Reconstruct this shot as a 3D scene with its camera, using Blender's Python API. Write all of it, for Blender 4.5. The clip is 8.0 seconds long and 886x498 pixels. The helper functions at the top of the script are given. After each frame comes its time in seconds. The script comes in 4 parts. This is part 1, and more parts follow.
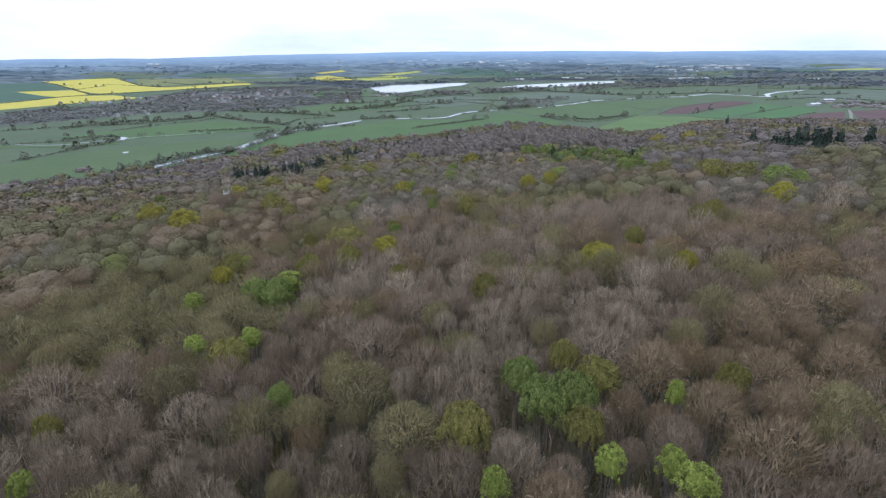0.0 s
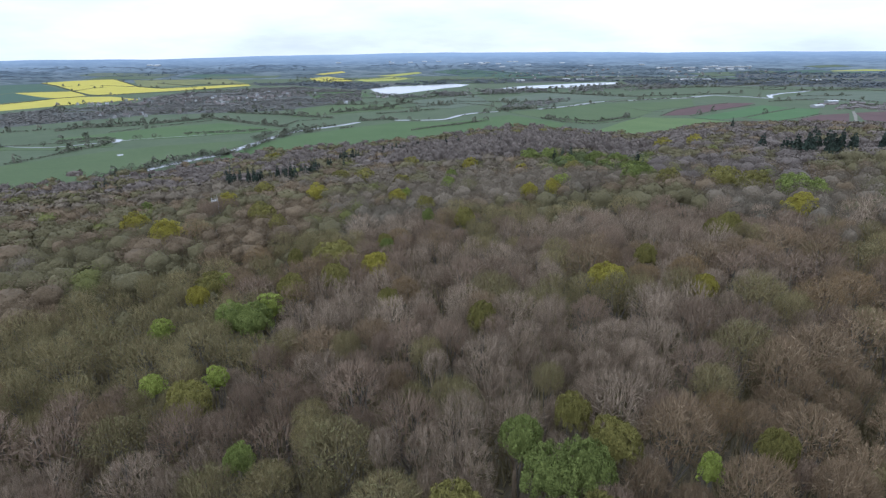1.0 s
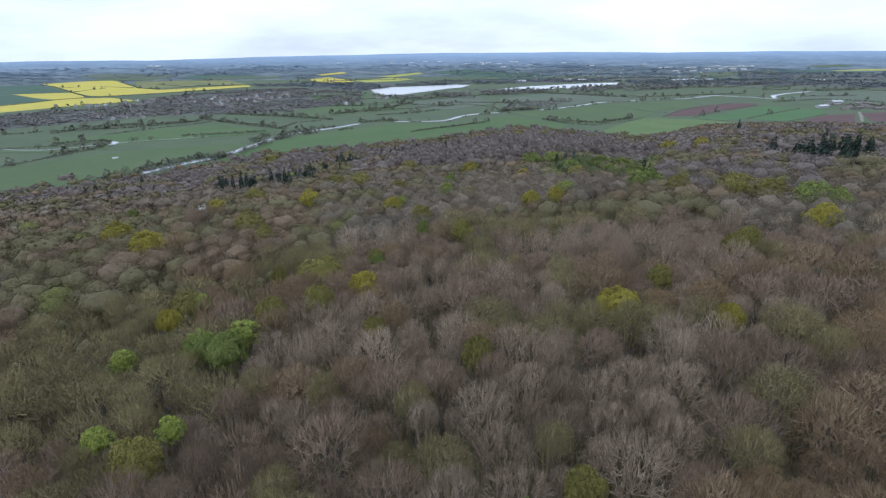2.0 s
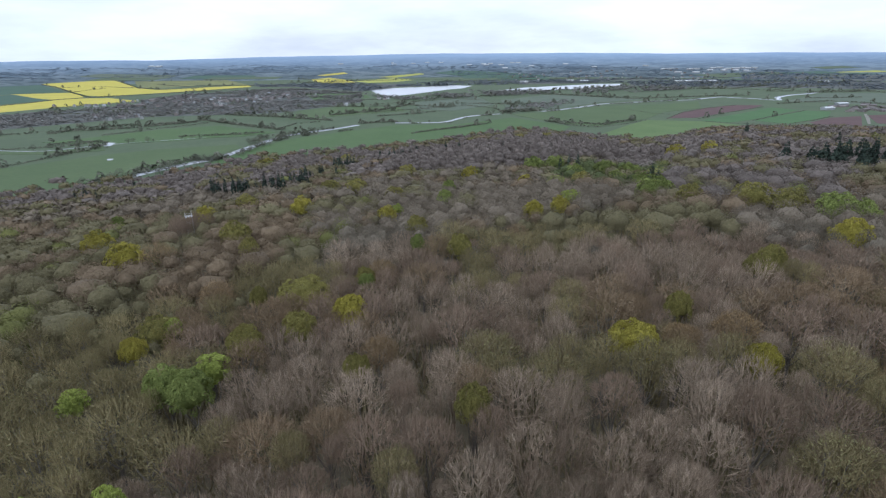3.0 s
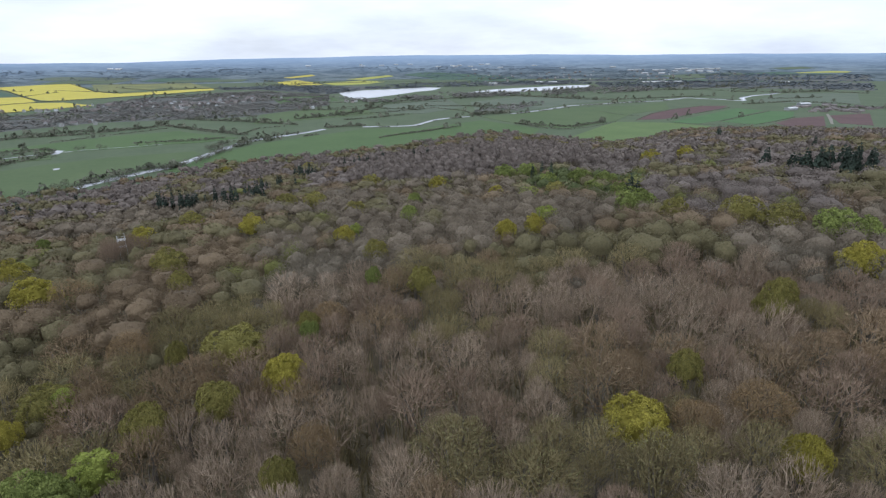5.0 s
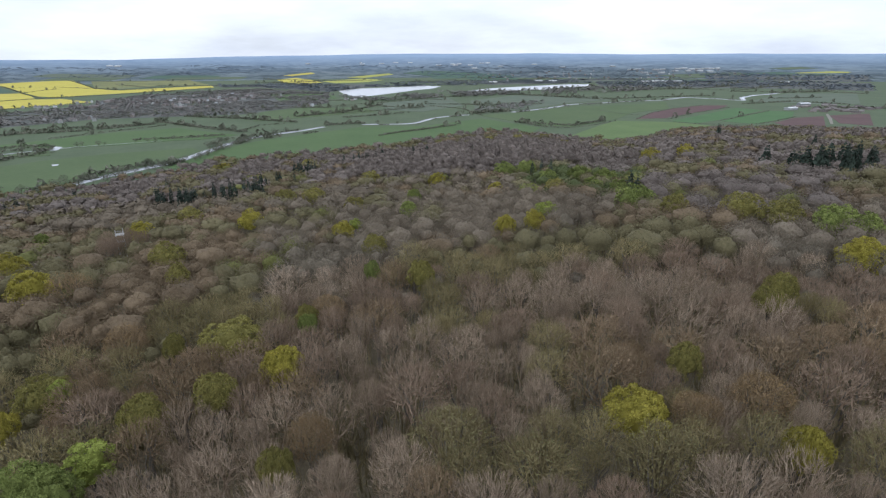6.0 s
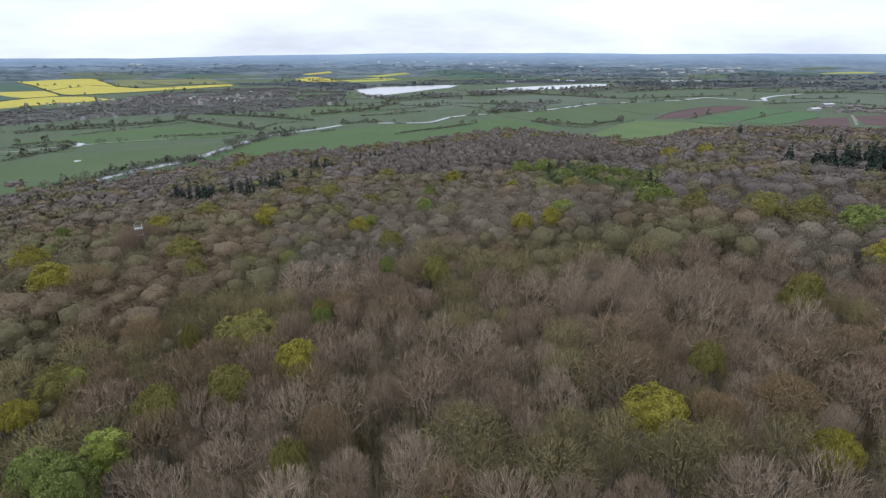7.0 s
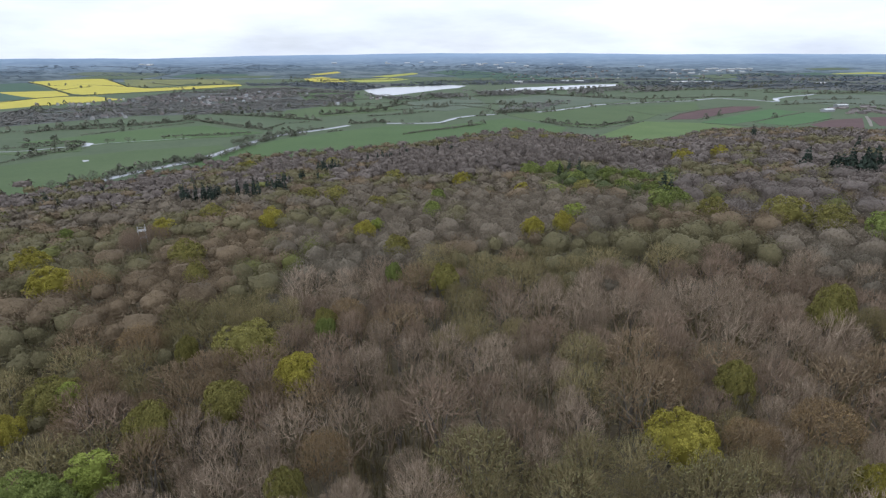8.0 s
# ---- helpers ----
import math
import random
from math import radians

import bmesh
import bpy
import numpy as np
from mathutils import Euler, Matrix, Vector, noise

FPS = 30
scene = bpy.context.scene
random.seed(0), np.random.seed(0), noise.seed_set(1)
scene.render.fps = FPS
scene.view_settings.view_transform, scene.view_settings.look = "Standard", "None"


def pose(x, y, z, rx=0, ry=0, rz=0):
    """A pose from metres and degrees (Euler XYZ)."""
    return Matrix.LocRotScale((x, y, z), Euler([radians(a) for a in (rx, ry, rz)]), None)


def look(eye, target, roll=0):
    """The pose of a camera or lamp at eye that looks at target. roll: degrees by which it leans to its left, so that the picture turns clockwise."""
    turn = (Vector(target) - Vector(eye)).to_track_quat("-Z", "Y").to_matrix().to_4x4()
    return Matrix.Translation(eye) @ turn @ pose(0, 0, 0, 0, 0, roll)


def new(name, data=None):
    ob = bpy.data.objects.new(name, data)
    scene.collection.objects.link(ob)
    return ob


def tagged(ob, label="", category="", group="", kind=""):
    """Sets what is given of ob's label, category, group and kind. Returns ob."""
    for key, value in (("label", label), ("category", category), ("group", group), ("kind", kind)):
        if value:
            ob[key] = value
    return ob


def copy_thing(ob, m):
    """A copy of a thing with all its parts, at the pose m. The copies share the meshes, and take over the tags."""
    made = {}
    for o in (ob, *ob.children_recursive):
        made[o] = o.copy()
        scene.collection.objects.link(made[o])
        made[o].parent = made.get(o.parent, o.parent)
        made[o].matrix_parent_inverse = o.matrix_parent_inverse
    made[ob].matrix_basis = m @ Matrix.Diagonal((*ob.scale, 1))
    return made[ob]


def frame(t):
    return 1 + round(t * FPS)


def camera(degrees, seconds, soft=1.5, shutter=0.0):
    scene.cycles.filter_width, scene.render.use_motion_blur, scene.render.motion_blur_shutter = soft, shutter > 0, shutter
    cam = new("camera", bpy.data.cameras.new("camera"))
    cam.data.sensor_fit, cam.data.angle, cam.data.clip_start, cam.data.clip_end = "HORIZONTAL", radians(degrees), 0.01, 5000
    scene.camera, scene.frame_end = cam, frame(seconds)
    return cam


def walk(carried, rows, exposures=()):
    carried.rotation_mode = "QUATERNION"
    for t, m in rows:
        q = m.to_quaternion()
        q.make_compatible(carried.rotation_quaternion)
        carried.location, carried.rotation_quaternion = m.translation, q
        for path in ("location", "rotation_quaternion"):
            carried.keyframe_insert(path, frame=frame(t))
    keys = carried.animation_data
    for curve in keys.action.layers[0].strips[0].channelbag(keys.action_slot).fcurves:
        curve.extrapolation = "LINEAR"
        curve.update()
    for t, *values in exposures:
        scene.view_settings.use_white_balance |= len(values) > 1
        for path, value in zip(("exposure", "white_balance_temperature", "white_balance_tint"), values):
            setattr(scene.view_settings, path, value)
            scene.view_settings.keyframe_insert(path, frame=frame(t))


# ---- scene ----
cam = camera(77.8, 8.0, soft=1.25)
PATH = [
    (0, (0.144, 0.232, 121.858), (0.187, 2.113, 121.179), -0.5),
    (0.5, (1.119, 6.454, 121.865), (1.161, 8.335, 121.188), -0.5),
    (1, (2.031, 12.736, 121.996), (2.072, 14.618, 121.32), -0.5),
    (1.5, (3.075, 19.025, 122.074), (3.113, 20.907, 121.399), -0.6),
    (3, (5.887, 38.55, 122.262), (5.918, 40.433, 121.589), -0.5),
    (3.5, (6.891, 45.228, 122.194), (6.92, 47.112, 121.523), -0.5),
    (4, (7.894, 51.708, 122.244), (7.92, 53.592, 121.573), -0.6),
    (4.5, (8.951, 58.049, 122.433), (8.984, 59.934, 121.766), -0.5),
    (4.7, (9.238, 59.561, 122.692), (9.311, 61.445, 122.024), -0.5),
    (5, (9.753, 61.089, 122.666), (9.882, 62.97, 121.997), -0.6),
    (5.2, (9.8, 61.15, 122.55), (9.943, 63.029, 121.881), -0.5),
    (6.3, (9.7, 61.13, 121.06), (9.82, 63.01, 120.386), -0.2),
    (6.5, (9.684, 61.175, 120.849), (9.791, 63.055, 120.175), -0.2),
    (7, (9.514, 61.826, 120.292), (9.592, 63.707, 119.618), -0.2),
    (7.5, (9.403, 63.989, 119.946), (9.463, 65.872, 119.273), -0.2),
    (8, (9.48, 67.293, 119.959), (9.531, 69.175, 119.286), -0.2),
]
walk(cam, [(t, look(eye, target, roll)) for t, eye, target, roll in PATH], exposures=[(0, 0.41, 5250, 10), (1.5, 0.24, 5250, 10), (5, 0.18, 5600, 10), (8, 0.18, 5650, 10)])

# ---- world and light: a bright overcast sky ----
SUN_AZ, SUN_EL = 215.0, 48.0
world = bpy.data.worlds.new("overcast_sky")
scene.world = world
world.use_nodes = True
wt = world.node_tree
wt.nodes.clear()


def add(tree, kind, **sockets):
    node = tree.nodes.new(kind)
    for key, value in sockets.items():
        node.inputs[key.replace("_", " ")].default_value = value
    return node


w_out = wt.nodes.new("ShaderNodeOutputWorld")
w_sky = wt.nodes.new("ShaderNodeTexSky")
w_sky.sky_type, w_sky.sun_disc = "NISHITA", False
w_sky.sun_elevation, w_sky.sun_rotation = radians(SUN_EL), radians(SUN_AZ)
w_sky.altitude, w_sky.dust_density = 100.0, 3.0
w_clear = add(wt, "ShaderNodeBackground", Strength=0.10)
w_cloud = add(wt, "ShaderNodeBackground", Strength=1.0)
w_mix = wt.nodes.new("ShaderNodeMixShader")
w_co = wt.nodes.new("ShaderNodeTexCoord")
w_map = wt.nodes.new("ShaderNodeMapping")
w_map.inputs["Scale"].default_value = (1.0, 1.0, 4.5)
w_noise = add(wt, "ShaderNodeTexNoise", Scale=2.2, Detail=7.0, Roughness=0.55)
w_ramp = wt.nodes.new("ShaderNodeValToRGB")
w_ramp.color_ramp.elements[0].position, w_ramp.color_ramp.elements[0].color = 0.30, (0.60, 0.60, 0.60, 1)
w_ramp.color_ramp.elements[1].position, w_ramp.color_ramp.elements[1].color = 0.56, (1, 1, 1, 1)
w_tone = add(wt, "ShaderNodeTexNoise", Scale=1.5, Detail=5.0)
w_tint = wt.nodes.new("ShaderNodeValToRGB")
w_tint.color_ramp.elements[0].position, w_tint.color_ramp.elements[0].color = 0.34, (0.92, 0.93, 0.97, 1)
w_tint.color_ramp.elements[1].position, w_tint.color_ramp.elements[1].color = 0.60, (1.0, 0.985, 0.97, 1)
for a, b in ((w_co.outputs["Generated"], w_map.inputs["Vector"]), (w_map.outputs["Vector"], w_noise.inputs["Vector"]),
             (w_map.outputs["Vector"], w_tone.inputs["Vector"]), (w_noise.outputs["Fac"], w_ramp.inputs["Fac"]),
             (w_tone.outputs["Fac"], w_tint.inputs["Fac"]), (w_tint.outputs["Color"], w_cloud.inputs["Color"]),
             (w_sky.outputs["Color"], w_clear.inputs["Color"]), (w_ramp.outputs["Color"], w_mix.inputs["Fac"]),
             (w_clear.outputs["Background"], w_mix.inputs[1]), (w_cloud.outputs["Background"], w_mix.inputs[2]),
             (w_mix.outputs["Shader"], w_out.inputs["Surface"])):
    wt.links.new(a, b)

sun_data = bpy.data.lights.new("sun", "SUN")
sun_data.energy, sun_data.angle, sun_data.color = 0.7, radians(25), (1.0, 0.96, 0.90)
sun = new("sun", sun_data)
sun.matrix_world = pose(0, 0, 500, 90 - SUN_EL, 0, 180 - SUN_AZ)


# ---- materials ----
def material(name, dark, light, metres=8.0, island=0.0, thing=0.0, rough=0.9, fine=0.0, bump=0.0, glow=0.0):
    """Two colours mixed by a broad and a fine noise in world space, varied piece by piece and thing by thing."""
    m = bpy.data.materials.new(name)
    m.use_nodes = True
    t = m.node_tree
    bsdf = t.nodes["Principled BSDF"]
    bsdf.inputs["Roughness"].default_value = rough
    bsdf.inputs["Specular IOR Level"].default_value = 0.2
    geo = t.nodes.new("ShaderNodeNewGeometry")
    n1 = add(t, "ShaderNodeTexNoise", Scale=1.0 / metres, Detail=4.0, Roughness=0.6)
    t.links.new(geo.outputs["Position"], n1.inputs["Vector"])
    fac = n1.outputs["Fac"]
    if fine:
        n2 = add(t, "ShaderNodeTexNoise", Scale=1.0 / fine, Detail=3.0, Roughness=0.7)
        t.links.new(geo.outputs["Position"], n2.inputs["Vector"])
        mx = t.nodes.new("ShaderNodeMath")
        mx.operation = "MULTIPLY_ADD"
        mx.inputs[1].default_value = 0.5
        hv = t.nodes.new("ShaderNodeMath")
        hv.operation = "MULTIPLY"
        hv.inputs[1].default_value = 0.5
        t.links.new(fac, hv.inputs[0])
        t.links.new(n2.outputs["Fac"], mx.inputs[0])
        t.links.new(hv.outputs[0], mx.inputs[2])
        fac = mx.outputs[0]
        if bump:
            bp = add(t, "ShaderNodeBump", Strength=bump, Distance=0.3)
            t.links.new(n2.outputs["Fac"], bp.inputs["Height"])
            t.links.new(bp.outputs["Normal"], bsdf.inputs["Normal"])
    ramp = t.nodes.new("ShaderNodeValToRGB")
    ramp.color_ramp.elements[0].position, ramp.color_ramp.elements[0].color = 0.36, (*dark, 1)
    ramp.color_ramp.elements[1].position, ramp.color_ramp.elements[1].color = 0.64, (*light, 1)
    t.links.new(fac, ramp.inputs["Fac"])
    colour = ramp.outputs["Color"]
    for amount, source in ((island, geo.outputs["Random Per Island"]), (thing, None)):
        if not amount:
            continue
        if source is None:
            source = t.nodes.new("ShaderNodeObjectInfo").outputs["Random"]
        mr = t.nodes.new("ShaderNodeMapRange")
        mr.inputs["To Min"].default_value, mr.inputs["To Max"].default_value = 1 - amount, 1 + amount
        t.links.new(source, mr.inputs["Value"])
        hsv = t.nodes.new("ShaderNodeHueSaturation")
        t.links.new(mr.outputs["Result"], hsv.inputs["Value"])
        t.links.new(colour, hsv.inputs["Color"])
        colour = hsv.outputs["Color"]
    t.links.new(colour, bsdf.inputs["Base Color"])
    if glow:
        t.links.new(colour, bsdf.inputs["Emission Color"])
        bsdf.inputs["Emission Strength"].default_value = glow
    return m


M_BARK = material("bark", (0.10, 0.085, 0.07), (0.20, 0.18, 0.15), 3, thing=0.2, fine=0.3)
M_ASH = material("pale_ash_twigs", (0.234, 0.180, 0.126), (0.330, 0.260, 0.187), 18, island=0.34, thing=0.12)
M_BROWN = material("brown_twigs", (0.190, 0.138, 0.081), (0.271, 0.199, 0.123), 22, island=0.24, thing=0.12)
M_MAUVE = material("mauve_twigs", (0.198, 0.146, 0.101), (0.273, 0.203, 0.144), 22, island=0.24, thing=0.12)
M_BUD = material("budding_olive_twigs", (0.196, 0.162, 0.079), (0.267, 0.222, 0.111), 20, island=0.24, thing=0.2)
M_LEAF = material("fresh_green_leaves", (0.140, 0.166, 0.044), (0.202, 0.236, 0.066), 5, island=0.28, thing=0.15)
M_LIMELEAF = material("lime_green_leaves", (0.175, 0.205, 0.040), (0.25, 0.285, 0.060), 5, island=0.28, thing=0.15)
M_YELLOW = material("yellow_green_leaves", (0.228, 0.20, 0.033), (0.305, 0.268, 0.048), 5, island=0.28, thing=0.15)
M_OLIVELEAF = material("olive_green_leaves", (0.165, 0.150, 0.042), (0.222, 0.20, 0.058), 6, island=0.28, thing=0.2)
M_BUDLEAF = material("opening_olive_leaves", (0.150, 0.140, 0.060), (0.205, 0.190, 0.085), 12, island=0.2, thing=0.15)
M_RUSSET = material("russet_buds", (0.185, 0.125, 0.058), (0.265, 0.182, 0.088), 6, island=0.16, thing=0.15)
M_NEEDLE = material("dark_conifer_needles", (0.032, 0.046, 0.035), (0.056, 0.073, 0.054), 6, island=0.16, thing=0.2)
M_SHRUB = material("understorey_leaves", (0.17, 0.14, 0.075), (0.24, 0.205, 0.11), 14, island=0.165)
M_HEDGE = material("hedge_twigs_and_leaves", (0.117, 0.124, 0.090), (0.177, 0.181, 0.133), 25, island=0.12)
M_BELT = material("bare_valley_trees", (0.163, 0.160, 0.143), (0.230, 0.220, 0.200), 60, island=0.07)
# bluer twig colours: distance haze mixed into the two farther belts
M_FARBELT = material("distant_bare_woods_in_haze", (0.123, 0.140, 0.152), (0.167, 0.185, 0.197), 120, island=0.06)
M_HAZEBELT = material("haze_tinted_distant_woods", (0.112, 0.139, 0.168), (0.155, 0.186, 0.222), 160, island=0.06)
M_LITTER = material("leaf_litter", (0.10, 0.082, 0.053), (0.15, 0.126, 0.08), 12, fine=0.8, bump=0.4)
M_GRASS = material("valley_grass", (0.080, 0.108, 0.060), (0.107, 0.135, 0.076), 70, fine=9)
M_GRASS2 = material("meadow_grass", (0.079, 0.116, 0.050), (0.103, 0.138, 0.061), 80, fine=6)
M_GRASS3 = material("pasture_grass", (0.075, 0.122, 0.047), (0.098, 0.145, 0.057), 80, fine=6)
M_WILLOWGRASS = material("rough_meadow", (0.095, 0.122, 0.085), (0.13, 0.152, 0.106), 60, fine=8)
M_LIME = material("spring_barley", (0.10, 0.15, 0.055), (0.135, 0.185, 0.07), 70, fine=5)
M_WHEAT = material("winter_wheat", (0.055, 0.10, 0.07), (0.075, 0.125, 0.085), 90, fine=8)
M_WHEAT2 = material("young_wheat", (0.070, 0.135, 0.052), (0.090, 0.160, 0.064), 60, fine=5)
M_RAPE = material("rapeseed_in_flower", (0.43, 0.37, 0.060), (0.54, 0.47, 0.090), 60, fine=6)
M_OLIVERAPE = material("rapeseed_coming_into_flower", (0.30, 0.31, 0.07), (0.40, 0.40, 0.09), 60, fine=6)
M_OLIVE = material("half_flowering_crop", (0.105, 0.13, 0.07), (0.25, 0.24, 0.08), 110, fine=10)
M_SCRUB = material("scrubland_floor", (0.085, 0.090, 0.082), (0.125, 0.128, 0.115), 30, fine=8)
M_PLOUGH = material("ploughed_red_soil", (0.098, 0.060, 0.058), (0.13, 0.082, 0.078), 40, fine=4)
M_TRACK = material("pale_gravel_track", (0.20, 0.185, 0.16), (0.28, 0.26, 0.22), 10, fine=1.5)
# backdrop land: distance haze painted as blue that grows with height, plus faint glow
M_FAR = material("distant_hazed_country", (0.036, 0.054, 0.062), (0.130, 0.158, 0.166), 260, fine=60, glow=0.15)
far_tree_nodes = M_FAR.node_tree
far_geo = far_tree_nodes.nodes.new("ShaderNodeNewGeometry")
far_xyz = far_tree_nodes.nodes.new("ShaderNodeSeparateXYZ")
haze_rise = far_tree_nodes.nodes.new("ShaderNodeMapRange")
haze_rise.inputs["From Min"].default_value, haze_rise.inputs["From Max"].default_value = 6.0, 100.0
haze_rise.inputs["To Max"].default_value = 0.80
haze_mix = far_tree_nodes.nodes.new("ShaderNodeMix")
haze_mix.data_type = "RGBA"
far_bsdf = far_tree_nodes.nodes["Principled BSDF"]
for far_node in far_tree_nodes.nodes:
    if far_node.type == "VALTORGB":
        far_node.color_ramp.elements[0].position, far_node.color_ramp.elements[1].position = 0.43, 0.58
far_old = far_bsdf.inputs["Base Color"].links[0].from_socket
haze_mix.inputs["B"].default_value = (0.265, 0.355, 0.485, 1)
for a, b in ((far_geo.outputs["Position"], far_xyz.inputs["Vector"]), (far_xyz.outputs["Z"], haze_rise.inputs["Value"]), (haze_rise.outputs["Result"], haze_mix.inputs["Factor"]),
             (far_old, haze_mix.inputs["A"]), (haze_mix.outputs["Result"], far_bsdf.inputs["Base Color"]), (haze_mix.outputs["Result"], far_bsdf.inputs["Emission Color"])):
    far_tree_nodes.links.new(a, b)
M_BRICK = material("house_brick", (0.20, 0.175, 0.155), (0.30, 0.27, 0.245), 20, thing=0.35)
M_RENDER = material("pale_render_wall", (0.36, 0.36, 0.35), (0.48, 0.48, 0.47), 20, thing=0.2)
M_TILE = material("clay_and_slate_roof", (0.13, 0.115, 0.11), (0.20, 0.18, 0.17), 25, thing=0.4)
M_SHEET = material("pale_sheet_roof", (0.58, 0.59, 0.60), (0.74, 0.74, 0.74), 20, thing=0.15, rough=0.6)
M_GREYSHEET = material("grey_sheet_wall", (0.25, 0.26, 0.27), (0.38, 0.39, 0.40), 20, thing=0.3)
M_TIMBER = material("weathered_pale_timber", (0.30, 0.29, 0.28), (0.44, 0.43, 0.41), 2, thing=0.1, fine=0.2)

M_WATER = bpy.data.materials.new("river_water")
M_WATER.use_nodes = True
wnt = M_WATER.node_tree
wb = wnt.nodes["Principled BSDF"]
# pale base colour stands in for part of the sky's reflection
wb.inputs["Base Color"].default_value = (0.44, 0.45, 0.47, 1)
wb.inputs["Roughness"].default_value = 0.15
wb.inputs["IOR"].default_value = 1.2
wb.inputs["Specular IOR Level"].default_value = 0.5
wgeo = wnt.nodes.new("ShaderNodeNewGeometry")
wn = add(wnt, "ShaderNodeTexNoise", Scale=0.15, Detail=4.0)
wbump = add(wnt, "ShaderNodeBump", Strength=0.12, Distance=0.4)
wnt.links.new(wgeo.outputs["Position"], wn.inputs["Vector"])
wnt.links.new(wn.outputs["Fac"], wbump.inputs["Height"])
wnt.links.new(wbump.outputs["Normal"], wb.inputs["Normal"])


# ---- mesh helpers ----
def mesh_of(name, verts, tris, mats, slots=None, smooth=None):
    """A mesh from arrays of corners and triangles."""
    verts, tris = np.asarray(verts, np.float32), np.asarray(tris, np.int32)
    me = bpy.data.meshes.new(name)
    me.vertices.add(len(verts))
    me.vertices.foreach_set("co", verts.ravel())
    me.loops.add(tris.size)
    me.loops.foreach_set("vertex_index", tris.ravel())
    me.polygons.add(len(tris))
    me.polygons.foreach_set("loop_start", np.arange(0, tris.size, 3, dtype=np.int32))
    for m in mats:
        me.materials.append(m)
    if slots is not None:
        me.polygons.foreach_set("material_index", np.asarray(slots, np.int32))
    if smooth is not None:
        me.polygons.foreach_set("use_smooth", np.asarray(smooth, bool))
    me.update(calc_edges=True)
    return me


class Soup:
    """Corners and triangles gathered piece by piece."""

    def __init__(self):
        self.v, self.t, self.n = [], [], 0

    def take(self, v, t):
        self.v.append(np.asarray(v, float).reshape(-1, 3))
        self.t.append(np.asarray(t, int).reshape(-1, 3) + self.n)
        self.n += len(self.v[-1])

    def arrays(self):
        return np.concatenate(self.v), np.concatenate(self.t)

    def mesh(self, name, mat, smooth=0):
        v, t = self.arrays()
        return mesh_of(name, v, t, [mat], None, np.arange(len(t)) < smooth)


def unit(a):
    return a / np.maximum(np.linalg.norm(a, axis=-1, keepdims=True), 1e-9)


def across(d, rng):
    u = unit(np.cross(d, rng.normal(size=d.shape)))
    return u, np.cross(d, u)


def limbs(soup, a, b, ra, rb, sides, rng):
    """Tapered round pieces from a to b."""
    n = len(a)
    u, v = across(unit(b - a), rng)
    ang = np.arange(sides) * 2 * np.pi / sides
    ring = np.cos(ang)[None, :, None] * u[:, None] + np.sin(ang)[None, :, None] * v[:, None]
    low = a[:, None] + ring * np.asarray(ra).reshape(-1, 1, 1)
    high = b[:, None] + ring * np.asarray(rb).reshape(-1, 1, 1)
    verts = np.concatenate([low, high], axis=1).reshape(-1, 3)
    k = np.arange(sides)
    k2 = (k + 1) % sides
    one = np.concatenate([np.stack([k, k2, k + sides], 1), np.stack([k2, k2 + sides, k + sides], 1)])
    soup.take(verts, (one[None] + (np.arange(n) * 2 * sides)[:, None, None]).reshape(-1, 3))


def sprays(soup, a, b, r, rng, face=None):
    """Flat twig sprays: one slim triangle each, turned to face outwards where a direction is given."""
    n = len(a)
    d = unit(b - a)
    u = across(d, rng)[0]
    if face is not None:
        u = unit(unit(np.cross(d, face)) + 0.3 * u)
    r = np.asarray(r).reshape(-1, 1)
    soup.take(np.stack([a + u * r, a - u * r, b], 1).reshape(-1, 3), np.arange(3 * n).reshape(-1, 3))


def leaves(soup, p, normal, size, rng, jitter=0.38):
    """Leaf sprays: kite-shaped pairs of triangles that face about along the normal."""
    n = len(p)
    d = unit(normal + jitter * rng.normal(size=p.shape))
    u, v = across(d, rng)
    s = (size * rng.uniform(0.6, 1.35, n)).reshape(-1, 1)
    verts = np.stack([p + u * s, p + v * s * 0.62 + d * s * 0.2, p - u * s, p - v * s * 0.62 + d * s * 0.2], 1).reshape(-1, 3)
    one = np.array([[0, 1, 2], [0, 2, 3]])
    soup.take(verts, (one[None] + (np.arange(n) * 4)[:, None, None]).reshape(-1, 3))


# ---- trees ----
# every tree is modelled 14 m high with its foot at the origin, and scaled as it is planted
TREE_H = 14.0


def leaf_tufts(soup, p, normal, size, rng, jitter=0.5):
    """Tufts of small leaves: ragged triangles that face about along the normal."""
    n = len(p)
    u, v = across(unit(normal + jitter * rng.normal(size=p.shape)), rng)
    s = (size * rng.uniform(0.6, 1.4, n)).reshape(-1, 1)
    soup.take(np.stack([p + u * s * 1.2, p - u * s * 0.6 + v * s, p - u * s * 0.6 - v * s], 1).reshape(-1, 3), np.arange(3 * n).reshape(-1, 3))


def dome(rng, n, low=-0.1):
    """Directions over a dome, closer together towards its flat top."""
    z = low + (1 - low) * rng.random(n) ** 0.58
    a = rng.uniform(0, 2 * np.pi, n)
    c = np.sqrt(1 - z * z)
    return np.stack([c * np.cos(a), c * np.sin(a), z], 1)


